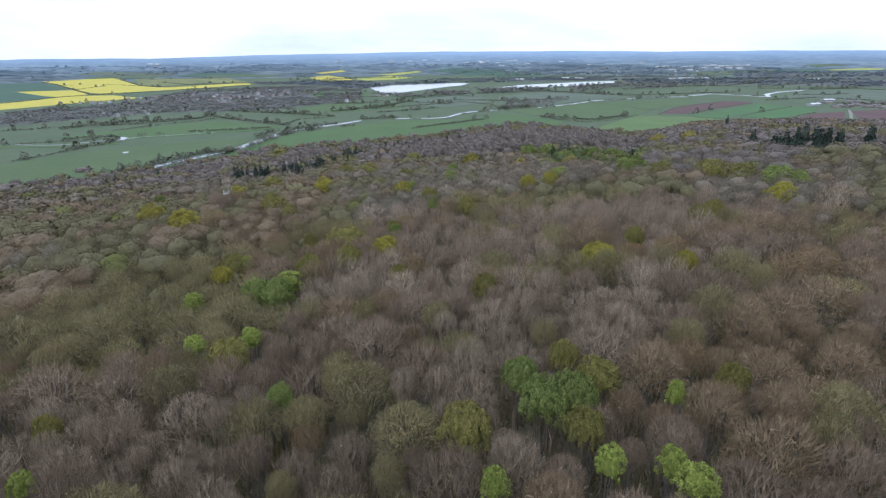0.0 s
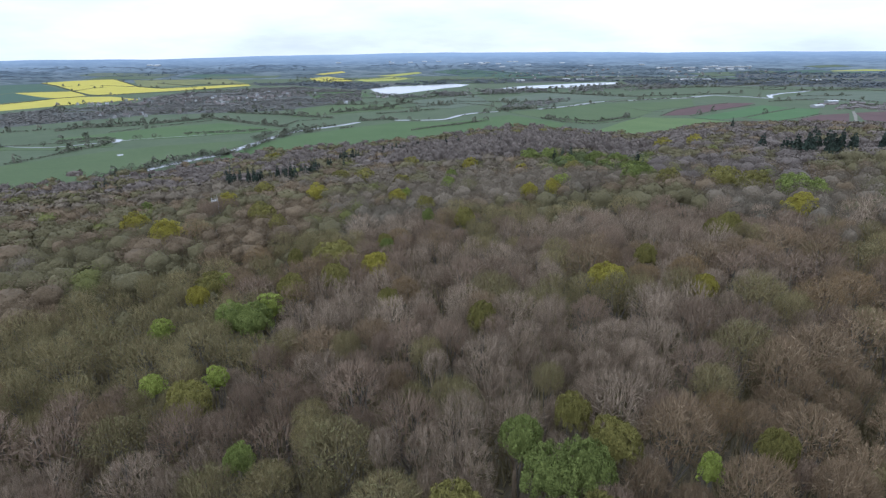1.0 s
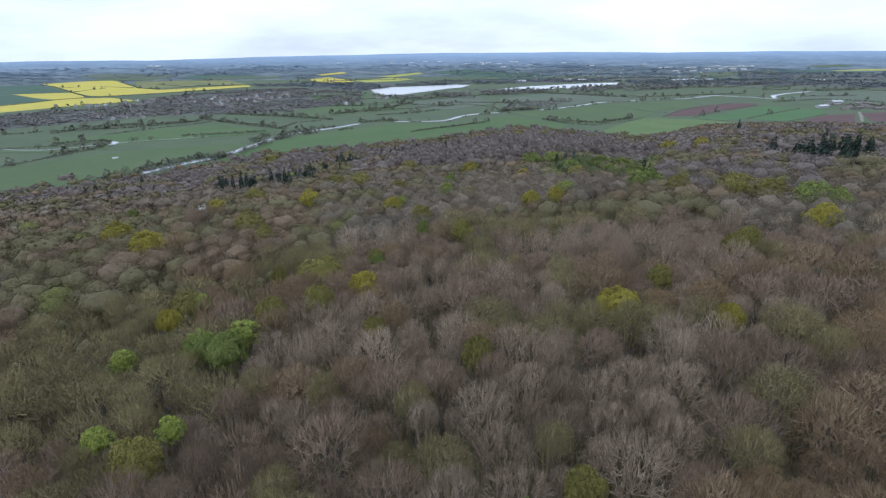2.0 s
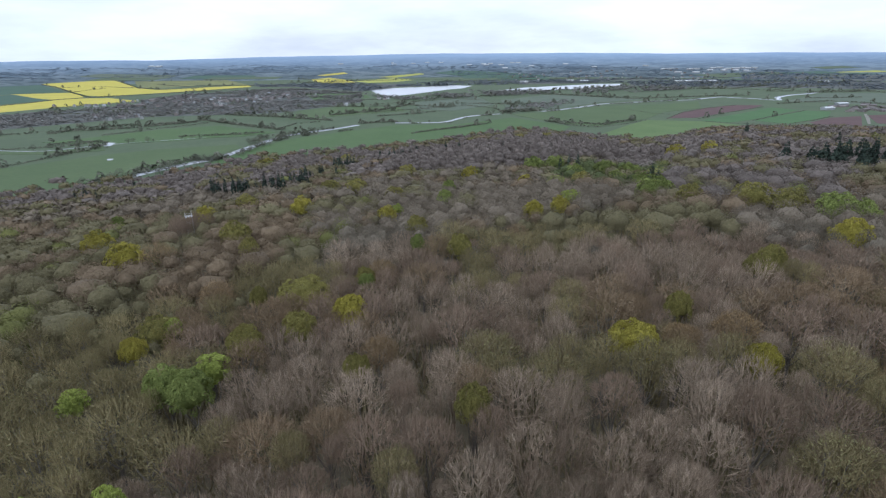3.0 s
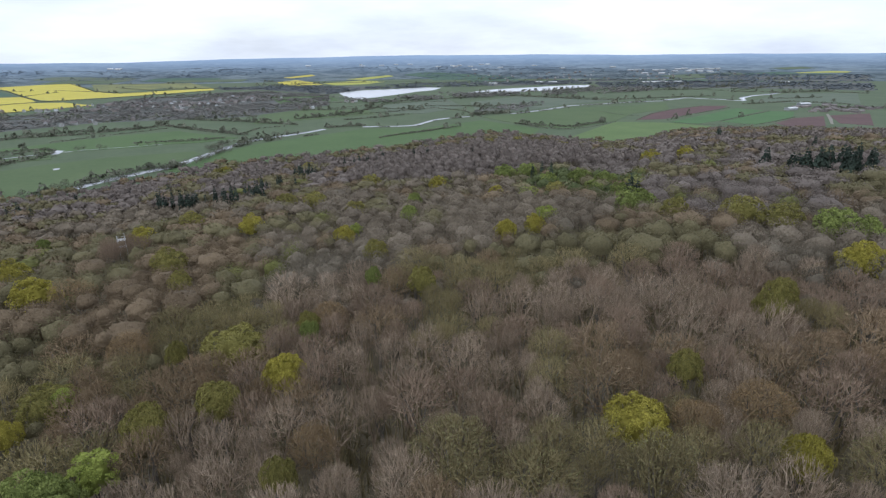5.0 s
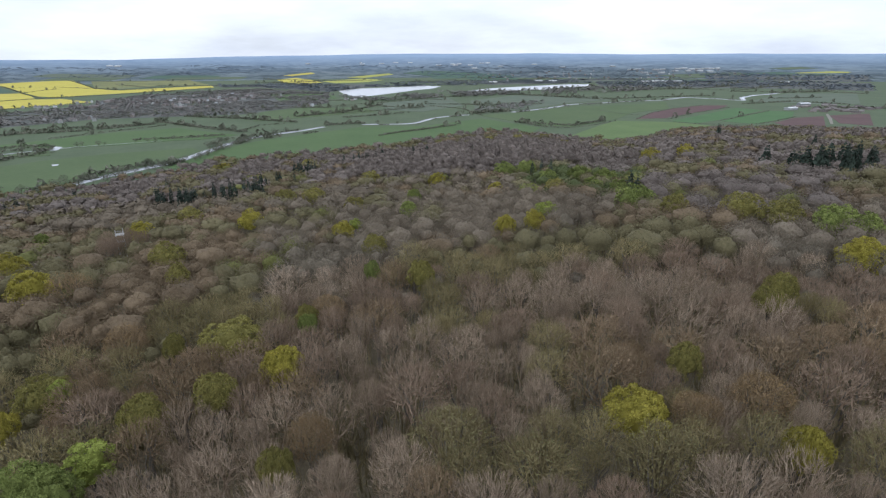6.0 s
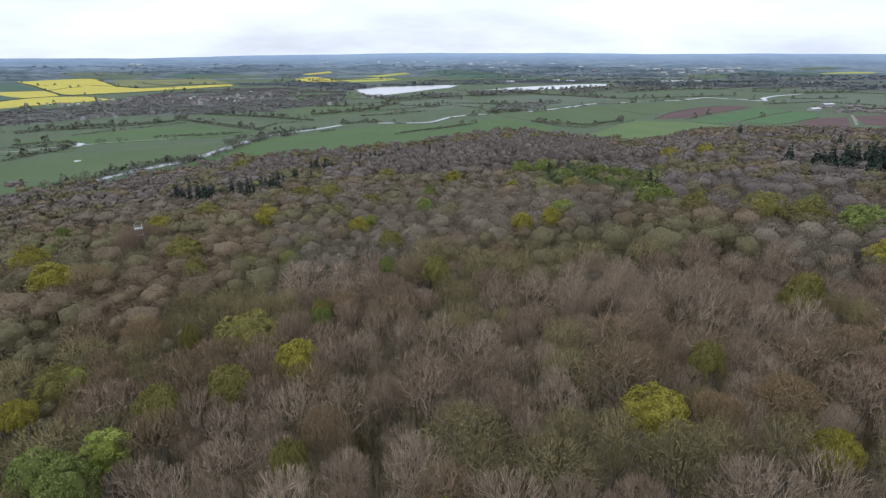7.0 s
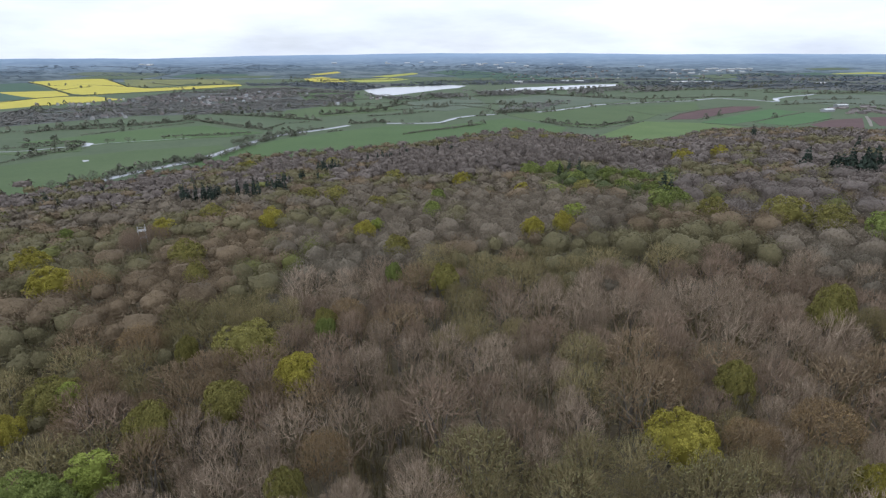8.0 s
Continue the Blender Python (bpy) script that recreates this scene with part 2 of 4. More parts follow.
def skeleton(rng, radius, tall, n1, n2, n3, n4, up, spread):
    """Limbs, then branches to points spread evenly under the crown's surface, then twigs that fan out from them."""
    centre = np.array([0, 0, TREE_H - tall])
    axes = np.array([radius, radius, tall])
    fork = TREE_H * 0.36
    turn = (np.arange(n1) + rng.uniform(-0.3, 0.3, n1)) * 2.4
    z = np.linspace(0.1, 0.9, n1)
    c = np.sqrt(1 - z * z)
    tip = centre + np.stack([c * np.cos(turn), c * np.sin(turn), z], 1) * axes * rng.uniform(0.5, 0.66, (n1, 1))
    foot = np.zeros((n1, 3))
    foot[:, 2] = fork * rng.uniform(0.72, 1.1, n1)
    bend = foot + (tip - foot) * np.array([0.58, 0.58, 0.42]) + rng.normal(0, 0.25, (n1, 3))
    levels = [(foot, bend, tip)]
    # branch ends over the dome
    k = n1 * n2
    z = np.linspace(-0.32, 0.98, k) + rng.normal(0, 0.03, k)
    z = np.clip(z, -0.4, 0.995)
    turn = np.arange(k) * 2.39996 + rng.normal(0, 0.25, k)
    c = np.sqrt(1 - z * z)
    d = np.stack([c * np.cos(turn), c * np.sin(turn), z], 1)
    lump = 1 + 0.07 * np.sin(3 * turn + radius) + rng.normal(0, 0.05, k)
    ends = centre + d * axes * (rng.uniform(0.66, 0.80, k) * lump)[:, None]
    limb = np.concatenate([foot + (bend - foot) * f for f in (0.5, 0.9)] + [bend + (tip - bend) * f for f in (0.3, 0.65, 1.0)])
    limb = limb[None] + np.zeros((k, 1, 1))
    cost = np.linalg.norm(limb - ends[:, None], axis=2) + 2.0 * np.maximum(limb[..., 2] - ends[:, None, 2] + 0.8, 0)
    starts = limb[np.arange(k), cost.argmin(1)]
    levels.append((starts, ends))
    for count, reach, low in ((k * n3, 0.27, 0.6), (k * n3 * n4, 0.20, 0.25)):
        pick = np.arange(count) % len(starts)
        s = starts[pick] + (ends[pick] - starts[pick]) * rng.uniform(low, 1.0, (count, 1))
        out = unit((s - centre) / axes)
        way = unit(spread * out + 0.5 * rng.normal(size=(count, 3)) + np.array([0, 0, up]))
        e = s + way * radius * reach * rng.uniform(0.6, 1.3, (count, 1))
        rel = (e - centre) / axes
        far = np.linalg.norm(rel, axis=1, keepdims=True)
        e = np.where(far > 1.03, centre + rel / far * axes * rng.uniform(0.95, 1.05, (count, 1)), e)
        levels.append((s, e))
        starts, ends = s, e
    return levels


def trunk_mesh(name, rng, levels, thick=1.0):
    soup = Soup()
    foot, bend, tip = levels[0]
    top = np.array([0.1, 0.1, foot[:, 2].max()])
    mid = top * 0.5 + rng.normal(0, 0.08, 3) * np.array([1, 1, 0])
    limbs(soup, np.array([[0, 0, -0.6], mid]), np.array([mid, top]), np.array([0.34, 0.27]) * thick, np.array([0.27, 0.18]) * thick, 6, rng)
    limbs(soup, foot, bend, 0.15 * thick, 0.10 * thick, 4, rng)
    limbs(soup, bend, tip, 0.10 * thick, 0.035 * thick, 3, rng)
    return soup.mesh(name, M_BARK)


def swelling(seed, strength=0.07, waves=5):
    """How far a crown bulges in each direction: broad lumps that differ from tree to tree."""
    rng = np.random.default_rng(seed + 9000)
    ways = unit(rng.normal(size=(waves, 3))) * rng.uniform(3.0, 8.5, (waves, 1))
    phase = rng.uniform(0, 6.28, waves)
    return lambda d: 1 + strength * np.sin(d @ ways.T + phase).sum(1) / math.sqrt(waves / 2)


def core(soup, rng, centre, axes, segs, rows, size, swell, low=-0.55, ragged=0.05):
    """The lumpy mass of fine branches inside a crown. Returns its number of triangles."""
    z = np.repeat(np.sin(np.linspace(math.asin(low), math.radians(74), rows)), segs)
    a = (np.tile(np.arange(segs), rows) + 0.5 * (np.repeat(np.arange(rows), segs) % 2)) * 2 * np.pi / segs
    c = np.sqrt(1 - z * z)
    d = np.stack([c * np.cos(a), c * np.sin(a), z], 1)
    d = np.concatenate([d, [[0, 0, 1]]])
    pts = centre + d * axes * (size * swell(d) * (1 + rng.normal(0, ragged, len(d))))[:, None]
    tri = []
    for r in range(rows - 1):
        for i in range(segs):
            a, b2 = r * segs + i, r * segs + (i + 1) % segs
            tri += [(a, b2, b2 + segs), (a, b2 + segs, a + segs)]
    top = rows * segs
    tri += [(top - segs + i, top - segs + (i + 1) % segs, top) for i in range(segs)]
    soup.take(pts, tri)
    return len(tri)


def twig_shell(soup, rng, centre, axes, n, wide, reach, up, swell, low=-0.3, deep=0.86):
    """Short outermost twigs, evenly over the crown's lumps."""
    d = dome(rng, n, low)
    e = centre + d * axes * (swell(d) * rng.uniform(deep, 1.05, n))[:, None]
    way = unit(d * 0.6 + np.array([0, 0, up]) + 0.35 * rng.normal(size=(n, 3)))
    sprays(soup, e - way * axes[0] * rng.uniform(0.6 * reach, 1.3 * reach, (n, 1)), e, wide * rng.uniform(0.65, 1.35, n), rng, d)


def tufts(soup, rng, centre, axes, n, size, swell, low=-0.45, jitter=1.0, inner=0.72, outer=1.04):
    """Small ragged tufts of the finest twigs, turned every way, all over the crown."""
    d = dome(rng, n, low)
    leaf_tufts(soup, centre + d * axes * (swell(d) * rng.uniform(inner, outer, n))[:, None], d, size, rng, jitter)


def bare_tree(name, seed, mat, radius, tall, counts, up, spread, widths, buds=0, bud_mat=None, bud_size=0.2, limb_mat=None, shell=0, heart=0.0, shell_wide=0.035, thick=1.0, tuft=(0, 0.2)):
    """Trunk mesh, twig mesh and, where it is in bud, leaf mesh. widths: of branches, twigs and the last twigs; heart: size of the dense inner twigs."""
    rng = np.random.default_rng(seed)
    lv = skeleton(rng, radius, tall, *counts, up, spread)
    trunk = trunk_mesh(name + "_trunk", rng, lv, thick)
    if limb_mat:
        trunk.materials[0] = limb_mat
    centre = np.array([0, 0, TREE_H - tall])
    axes = np.array([radius, radius, tall])
    swell = swelling(seed)
    soup = Soup()
    if tuft[0]:
        tufts(soup, rng, centre, axes, *tuft, swell)
    if heart:
        # the dense inner twigs
        n = int(230 * heart)
        d = dome(rng, n, -0.5)
        e = centre + d * axes * (swell(d) * rng.uniform(0.55, 0.9, n))[:, None]
        way = unit(d * 0.5 + np.array([0, 0, 0.4 + up]) + 0.5 * rng.normal(size=(n, 3)))
        sprays(soup, e - way * radius * rng.uniform(0.2, 0.5, (n, 1)), e, 1.6 * widths[2] * rng.uniform(0.6, 1.3, n), rng, d)
    limbs(soup, *lv[1], widths[0], widths[0] * 0.45, 3, rng)
    sprays(soup, *lv[2], widths[1], rng, lv[2][1] - centre)
    sprays(soup, *lv[3], widths[2], rng, lv[3][1] - centre)
    if shell:
        twig_shell(soup, rng, centre, axes, shell, shell_wide, 0.2, 0.35 + up, swell)
    crown = soup.mesh(name + "_crown", mat)
    leaf = None
    if buds:
        soup = Soup()
        d = dome(rng, buds, -0.3)
        p = centre + d * axes * (swell(d) * rng.uniform(0.8, 1.04, buds))[:, None]
        leaf_tufts(soup, p, d + np.array([0, 0, 0.4]), bud_size, rng, 0.8)
        leaf = soup.mesh(name + "_foliage", bud_mat)
    return [("trunk", trunk), ("crown", crown)] + ([("foliage", leaf)] if leaf else [])


def leafy_tree(name, seed, mat, radius, tall, clumps, per, size, heart=0.56):
    """A crown of rounded clumps of leaves, close together, with darker seams between them."""
    rng = np.random.default_rng(seed)
    lv = skeleton(rng, radius * 0.8, tall * 0.8, 6, 4, 4, 1, 0.2, 0.4)
    trunk = trunk_mesh(name + "_trunk", rng, lv)
    centre = np.array([0, 0, TREE_H - tall])
    axes = np.array([radius, radius, tall])
    swell = swelling(seed, 0.09)
    k = np.arange(clumps)
    z = np.clip(-0.5 + 1.49 * np.linspace(0, 1, clumps) ** 0.6 + rng.normal(0, 0.03, clumps), -0.6, 0.995)
    turn = k * 2.39996 + rng.normal(0, 0.2, clumps)
    c = np.sqrt(1 - z * z)
    d = np.stack([c * np.cos(turn), c * np.sin(turn), z], 1)
    mids = centre + d * axes * (swell(d) * rng.uniform(0.72, 0.84, clumps))[:, None]
    soup = Soup()
    smooth = core(soup, rng, centre, axes, 14, 7, heart, swell, -0.6)
    limbs(soup, *lv[1], 0.05, 0.02, 3, rng)
    gap = 2.0 * radius / math.sqrt(clumps)
    for m, out in zip(mids, d):
        r = gap * rng.uniform(0.55, 0.9)
        q = unit(rng.normal(size=(per, 3)) + 0.9 * out + np.array([0, 0, 0.35]))
        leaf_tufts(soup, m + q * r * np.array([1, 1, 0.85]) * rng.uniform(0.72, 1.08, (per, 1)), q, size, rng, 0.6)
    return [("trunk", trunk), ("crown", soup.mesh(name + "_crown", mat, smooth))]


def conifer_tree(name, seed, radius, tiers, per, pine=False):
    rng = np.random.default_rng(seed)
    trunk, soup = Soup(), Soup()
    limbs(trunk, np.array([[0, 0, -0.6]]), np.array([[0, 0, TREE_H * 0.97]]), 0.26, 0.04, 6, rng)
    for i in range(tiers):
        f = i / (tiers - 1)
        z = TREE_H * (0.16 + 0.8 * f) if not pine else TREE_H * (0.38 + 0.6 * f)
        r = radius * (1 - f) ** 0.8 + 0.25 if not pine else radius * (1.04 - f) ** 0.6 * rng.uniform(0.7, 1.1)
        a = rng.uniform(0, 2 * np.pi, per)
        reach = r * rng.uniform(0.6, 1.15, per)
        out = np.stack([np.cos(a), np.sin(a), np.zeros(per)], 1)
        s = np.array([0, 0, z]) + out * 0.1
        e = s + out * reach[:, None] + np.array([0, 0, 1.0]) * (rng.uniform(-0.35, 0.15, per) * reach)[:, None]
        sprays(soup, s * 0.3 + e * 0.7, s, 0.34 * reach, rng)
        leaves(soup, s * 0.35 + e * 0.65 + rng.normal(0, 0.2, (per, 3)), out * 0.4 + np.array([0, 0, 0.8]), 0.34 * r + 0.15, rng)
        sprays(soup, s * 0.6 + e * 0.4, e, 0.22 * reach, rng)
    return [("trunk", trunk.mesh(name + "_trunk", M_BARK)), ("needles", soup.mesh(name + "_needles", M_NEEDLE))]


def far_tree(seed, radius, tall, n, width, leafy=False, segs=10, rows=5, heart=0.8, up=0.5, share=0.3):
    """Corners, triangles and count of smooth ones of a plain tree for the far wood: a trunk, a lumpy mass of twigs and tufts all over it."""
    rng = np.random.default_rng(seed)
    soup = Soup()
    centre, axes = np.array([0, 0, TREE_H - tall]), np.array([radius, radius, tall])
    swell = swelling(seed, 0.08)
    smooth = core(soup, rng, centre, axes, segs, rows, heart, swell, -0.5, 0.06)
    limbs(soup, np.array([[0, 0, -1.0]]), np.array([[0, 0, TREE_H * 0.6]]), 0.25, 0.15, 3, rng)
    tufts(soup, rng, centre, axes, n, width, swell, -0.4, 0.7 if leafy else 0.8, heart * 0.96, 1.03)
    if share and not leafy:
        twig_shell(soup, rng, centre, axes, int(n * share), width * 0.33, 0.16, up, swell, -0.3, 0.94)
    return (*soup.arrays(), smooth)


def tree_thing(name, pieces, label):
    root = new(name)
    for part_name, me in pieces:
        ob = new(part_name, me)
        ob.parent = root
    return tagged(root, label, "tree", "trees of the wood")


# ---- the ground ----
HUB = (5.0, 30.0)
EDGE_AZ = [-180, -120, -60, -40, -27, -16, -8, -3.4, 0, 2.3, 5, 8, 10.6, 13.3, 16, 19, 21, 23.6, 25, 26.3, 28, 30, 36, 41, 60, 120, 180]
EDGE_R = [1300, 900, 590, 575, 580, 655, 675, 697, 718, 745, 792, 828, 848, 812, 788, 772, 774, 806, 852, 897, 925, 945, 980, 987, 1150, 1400, 1300]


# how high the far country rises, by bearing
RIM_AZ = [-180, -45, -25, -12, 5, 15, 41, 60, 180]
RIM_UP = [100, 80, 84, 104, 108, 106, 95, 95, 100]
SWELLS = [(75, 240, 2.6, 45), (45, 345, -2.6, 45), (-92, 205, 2.2, 38), (10, 192, 2.0, 22), (45, 192, -2.0, 16), (60, 152, 2.0, 20), (-35, 80, 2.0, 22)]


def edge_of_wood(x, y):
    return np.interp(np.degrees(np.arctan2(x - HUB[0], y - HUB[1])), EDGE_AZ, EDGE_R)


def height(x, y):
    """Wooded hill that falls to a flat valley, with a rise towards the horizon."""
    x, y = np.asarray(x, float), np.asarray(y, float)
    r = np.hypot(x - HUB[0], y - HUB[1])
    a = np.minimum(71.1 + 0.0576 * x - 0.0911 * y, 95)
    b = 0.12 * (edge_of_wood(x, y) - r)
    low = np.minimum(a, b)
    hill = np.maximum(low - 6.0 * np.log(np.exp(-(a - low) / 6.0) + np.exp(-(b - low) / 6.0)), 0)
    for u, v, rise, wide in SWELLS:
        hill = hill + rise * np.exp(-((x - u) ** 2 + (y - v) ** 2) / wide ** 2)
    rim = np.interp(np.degrees(np.arctan2(x - HUB[0], y - HUB[1])), RIM_AZ, RIM_UP)
    return hill + rim * (np.maximum(r - 3000, 0) / 1900) ** 1.8


def ring_sheet(name, radii, segs, mats, slot_of=None, top=None):
    radii = np.asarray(radii, float)
    ang = np.arange(segs) * 2 * np.pi / segs
    x = HUB[0] + radii[:, None] * np.sin(ang)
    y = HUB[1] + radii[:, None] * np.cos(ang)
    z = height(x, y)
    if top is not None:
        z = z + top(radii[:, None], ang[None])
    verts = np.stack([x, y, z], -1).reshape(-1, 3)
    i, j = np.meshgrid(np.arange(len(radii) - 1), np.arange(segs), indexing="ij")
    a, b = i * segs + j, i * segs + (j + 1) % segs
    c, d = a + segs, b + segs
    tris = np.concatenate([np.stack([a, b, d], -1).reshape(-1, 3), np.stack([a, d, c], -1).reshape(-1, 3)])
    tris = tris[:, ::-1]
    slots = None
    if slot_of is not None:
        mid = verts[tris].mean(1)
        slots = slot_of(mid[:, 0], mid[:, 1])
    me = mesh_of(name, verts, tris, mats, slots)
    me.polygons.foreach_set("use_smooth", np.ones(len(tris), bool))
    return new(name, me)


ground = ring_sheet("ground", np.concatenate([np.linspace(0.5, 300, 40), np.linspace(315, 1300, 60), np.linspace(1350, 3000, 18)]), 240,
                    [M_LITTER, M_GRASS], lambda x, y: (np.hypot(x - HUB[0], y - HUB[1]) > edge_of_wood(x, y) + 8).astype(int))
tagged(ground, "wooded hillside with brown leaf litter falling to green valley grassland", "ground", kind="structure")
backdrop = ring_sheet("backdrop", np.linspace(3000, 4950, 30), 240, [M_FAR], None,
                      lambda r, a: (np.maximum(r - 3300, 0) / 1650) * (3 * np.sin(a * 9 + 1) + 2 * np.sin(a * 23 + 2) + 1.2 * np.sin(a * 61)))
tagged(backdrop, "distant farmland with blue haze painted in, rising to a low horizon", "backdrop", kind="structure")


# ---- the valley: fields, water, hedges ----
def field(name, mat, outline, lift):
    bm = bmesh.new()
    low = [bm.verts.new((x, y, float(height(x, y)) - 1.0)) for x, y in outline]
    up = [bm.verts.new((x, y, float(height(x, y)) * (math.hypot(x, y) > 1300) + lift)) for x, y in outline]
    bm.faces.new(up)
    for i in range(len(up)):
        bm.faces.new((low[i - 1], low[i], up[i], up[i - 1]))
    bmesh.ops.recalc_face_normals(bm, faces=bm.faces)
    me = bpy.data.meshes.new(name)
    bm.to_mesh(me)
    bm.free()
    me.materials.append(mat)
    words = {"rapeseed_field": "bright yellow field of flowering rapeseed in the valley", "olive_field": "olive green field of half-flowering crop",
             "arable_field": "even green field of young cereal crop", "ploughed_field": "bare reddish brown ploughed field",
             "meadow": "flat green valley meadow between hedges", "pond": "small pale pond in a meadow",
             "lake": "wide pale lake reflecting the overcast sky", "track": "pale gravel farm track", "scrubland": "rough grey-brown scrubland under bare valley trees"}
    return tagged(new(name, me), words[name], name.replace("_", " "), kind="structure")


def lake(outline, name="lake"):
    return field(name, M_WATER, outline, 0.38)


def river(line, wide):
    """A ribbon of water with an uneven bank."""
    pts = []
    for (x0, y0), (x1, y1) in zip(line, line[1:]):
        n = max(2, int(math.hypot(x1 - x0, y1 - y0) / 14))
        pts += [(x0 + (x1 - x0) * i / n, y0 + (y1 - y0) * i / n) for i in range(n)]
    pts.append(line[-1])
    p = np.array(pts, float)
    for _ in range(2):
        p[1:-1] = (p[:-2] + 2 * p[1:-1] + p[2:]) / 4
    d = unit(np.gradient(p, axis=0))
    side = np.stack([-d[:, 1], d[:, 0]], 1)
    rng = np.random.default_rng(len(pts))
    w = (wide / 2) * rng.uniform(0.75, 1.25, (len(p), 1))
    z = np.full((len(p), 1), 0.35)
    v = np.concatenate([np.hstack([p + side * w, z]), np.hstack([p - side * w, z]), np.hstack([p + side * w * 1.05, z - 2]), np.hstack([p - side * w * 1.05, z - 2])])
    n = len(p)
    k = np.arange(n - 1)
    t = [np.stack([k, k + n, k + n + 1], 1), np.stack([k, k + n + 1, k + 1], 1)]
    t += [np.stack([k, k + 1, k + 2 * n], 1), np.stack([k + 1, k + 2 * n + 1, k + 2 * n], 1)]
    t += [np.stack([k + n, k + 3 * n, k + n + 1], 1), np.stack([k + n + 1, k + 3 * n, k + 3 * n + 1], 1)]
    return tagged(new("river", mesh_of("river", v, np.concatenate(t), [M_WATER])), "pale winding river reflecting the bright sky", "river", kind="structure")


def bush(soup, rng, p, r, h, n, size, flat=0.0):
    """One rounded bush or far tree at p, of many small sprays."""
    d = dome(rng, n, 0.0)
    leaves(soup, p + d * np.array([r, r, h]) * rng.uniform(0.78, 1.05, (n, 1)), d + np.array([0, 0, flat]), size, rng, 0.38 if not flat else 0.16)


def hedge(line, wide=2.0, tall=3.0, trees=0.05, broken=False):
    rng = np.random.default_rng(int(abs(line[0][0]) + abs(line[-1][1])))
    soup = Soup()
    for (x0, y0), (x1, y1) in zip(line, line[1:]):
        length = math.hypot(x1 - x0, y1 - y0)
        n = int(length / 3.4)
        for i in range(n):
            if rng.random() < 0.10:
                continue
            f = (i + rng.random()) / n
            x, y = x0 + (x1 - x0) * f + rng.normal(0, 0.8), y0 + (y1 - y0) * f + rng.normal(0, 0.8)
            if broken and noise.noise((x / 34, y / 34, 7.0)) > -0.08:
                continue
            big = rng.random() < trees
            r, h = (wide * rng.uniform(0.8, 1.4), tall * rng.uniform(0.6, 1.2)) if not big else (rng.uniform(4, 6), rng.uniform(9, 12))
            bush(soup, rng, np.array([x, y, float(height(x, y)) - 0.5]), r, h, 12 if not big else 26, r * 0.46)
    return tagged(new("hedge", soup.mesh("hedge", M_HEDGE)), "dark uneven hedgerow of bushes between valley fields", "hedge", "hedges of the valley", "stuff")

field("rapeseed_field", M_RAPE, [(-1145, 1542), (-1126, 1648), (-1101, 1792), (-983, 1798), (-830, 1669), (-888, 1563), (-951, 1471), (-1005, 1348), (-1015, 1229), (-1179, 1436)], 0.03)
field("rapeseed_field", M_RAPE, [(-1438, 2016), (-1273, 2079), (-1184, 1979), (-1083, 1836), (-1127, 1751), (-1205, 1806)], 0.04)
field("rapeseed_field", M_RAPE, [(-1795, 2714), (-1721, 2874), (-1609, 3002), (-1387, 2677), (-1167, 2333), (-1028, 2201), (-938, 2294), (-768, 2469), (-716, 2334), (-871, 2078), (-989, 1950), (-1030, 1853), (-1120, 1916), (-1314, 2147), (-1505, 2391)], 0.05)
field("olive_field", M_OLIVE, [(-1474, 2919), (-1229, 2952), (-979, 2553), (-1039, 2274), (-1183, 2375)], 0.06)
field("olive_field", M_OLIVE, [(-1229, 2952), (-1041, 2986), (-788, 2517), (-935, 2455)], 0.07)
field("arable_field", M_WHEAT, [(-1850, 2335), (-1852, 2523), (-1750, 2633), (-1341, 2151), (-1450, 2046), (-1449, 1963), (-1508, 1895)], 0.08)
field("arable_field", M_WHEAT, [(-1390, 1743), (-1407, 1906), (-1432, 2015), (-1207, 1806), (-1121, 1728), (-1172, 1580), (-1201, 1500)], 0.09)
field("rapeseed_field", M_RAPE, [(-610, 2972), (-546, 3139), (-440, 2935), (-335, 2625), (-419, 2542), (-541, 2720)], 0.10)
field("rapeseed_field", M_RAPE, [(-656, 3363), (-537, 3607), (-499, 3503), (-600, 3308)], 0.11)
field("olive_field", M_OLIVERAPE, [(-357, 2738), (-201, 3015), (-65, 2853), (-151, 2641), (-272, 2562)], 0.12)
field("rapeseed_field", M_OLIVERAPE, [(-287, 3157), (-54, 3510), (-33, 3398), (-190, 3080)], 0.13)
field("rapeseed_field", M_OLIVERAPE, [(1998, 2964), (2302, 2991), (2356, 2914), (2292, 2862)], 0.14)
field("ploughed_field", M_PLOUGH, [(457, 1110), (531, 1217), (619, 1300), (718, 1364), (784, 1356), (726, 1288), (608, 1196), (516, 1114)], 0.15)
field("arable_field", M_WHEAT2, [(502, 1065), (636, 1180), (770, 1297), (796, 1238), (603, 1074), (538, 1033)], 0.16)
field("arable_field", M_WHEAT2, [(595, 1056), (801, 1224), (835, 1195), (771, 1109), (631, 1006)], 0.17)
field("ploughed_field", M_PLOUGH, [(674, 1020), (760, 1089), (838, 1113), (733, 970), (666, 952)], 0.18)
field("ploughed_field", M_PLOUGH, [(857, 1122), (961, 1145), (814, 963), (782, 1000)], 0.19)
field("meadow", M_LIME, [(215, 775), (245, 868), (261, 893), (352, 1016), (408, 1084), (498, 1056), (543, 997), (430, 880), (320, 735)], 0.20)
field("meadow", M_GRASS2, [(-439, 519), (-506, 655), (-487, 686), (-430, 760), (-374, 804), (-280, 840), (-260, 816), (-274, 749), (-315, 670), (-337, 608), (-374, 550), (-387, 505)], 0.21)
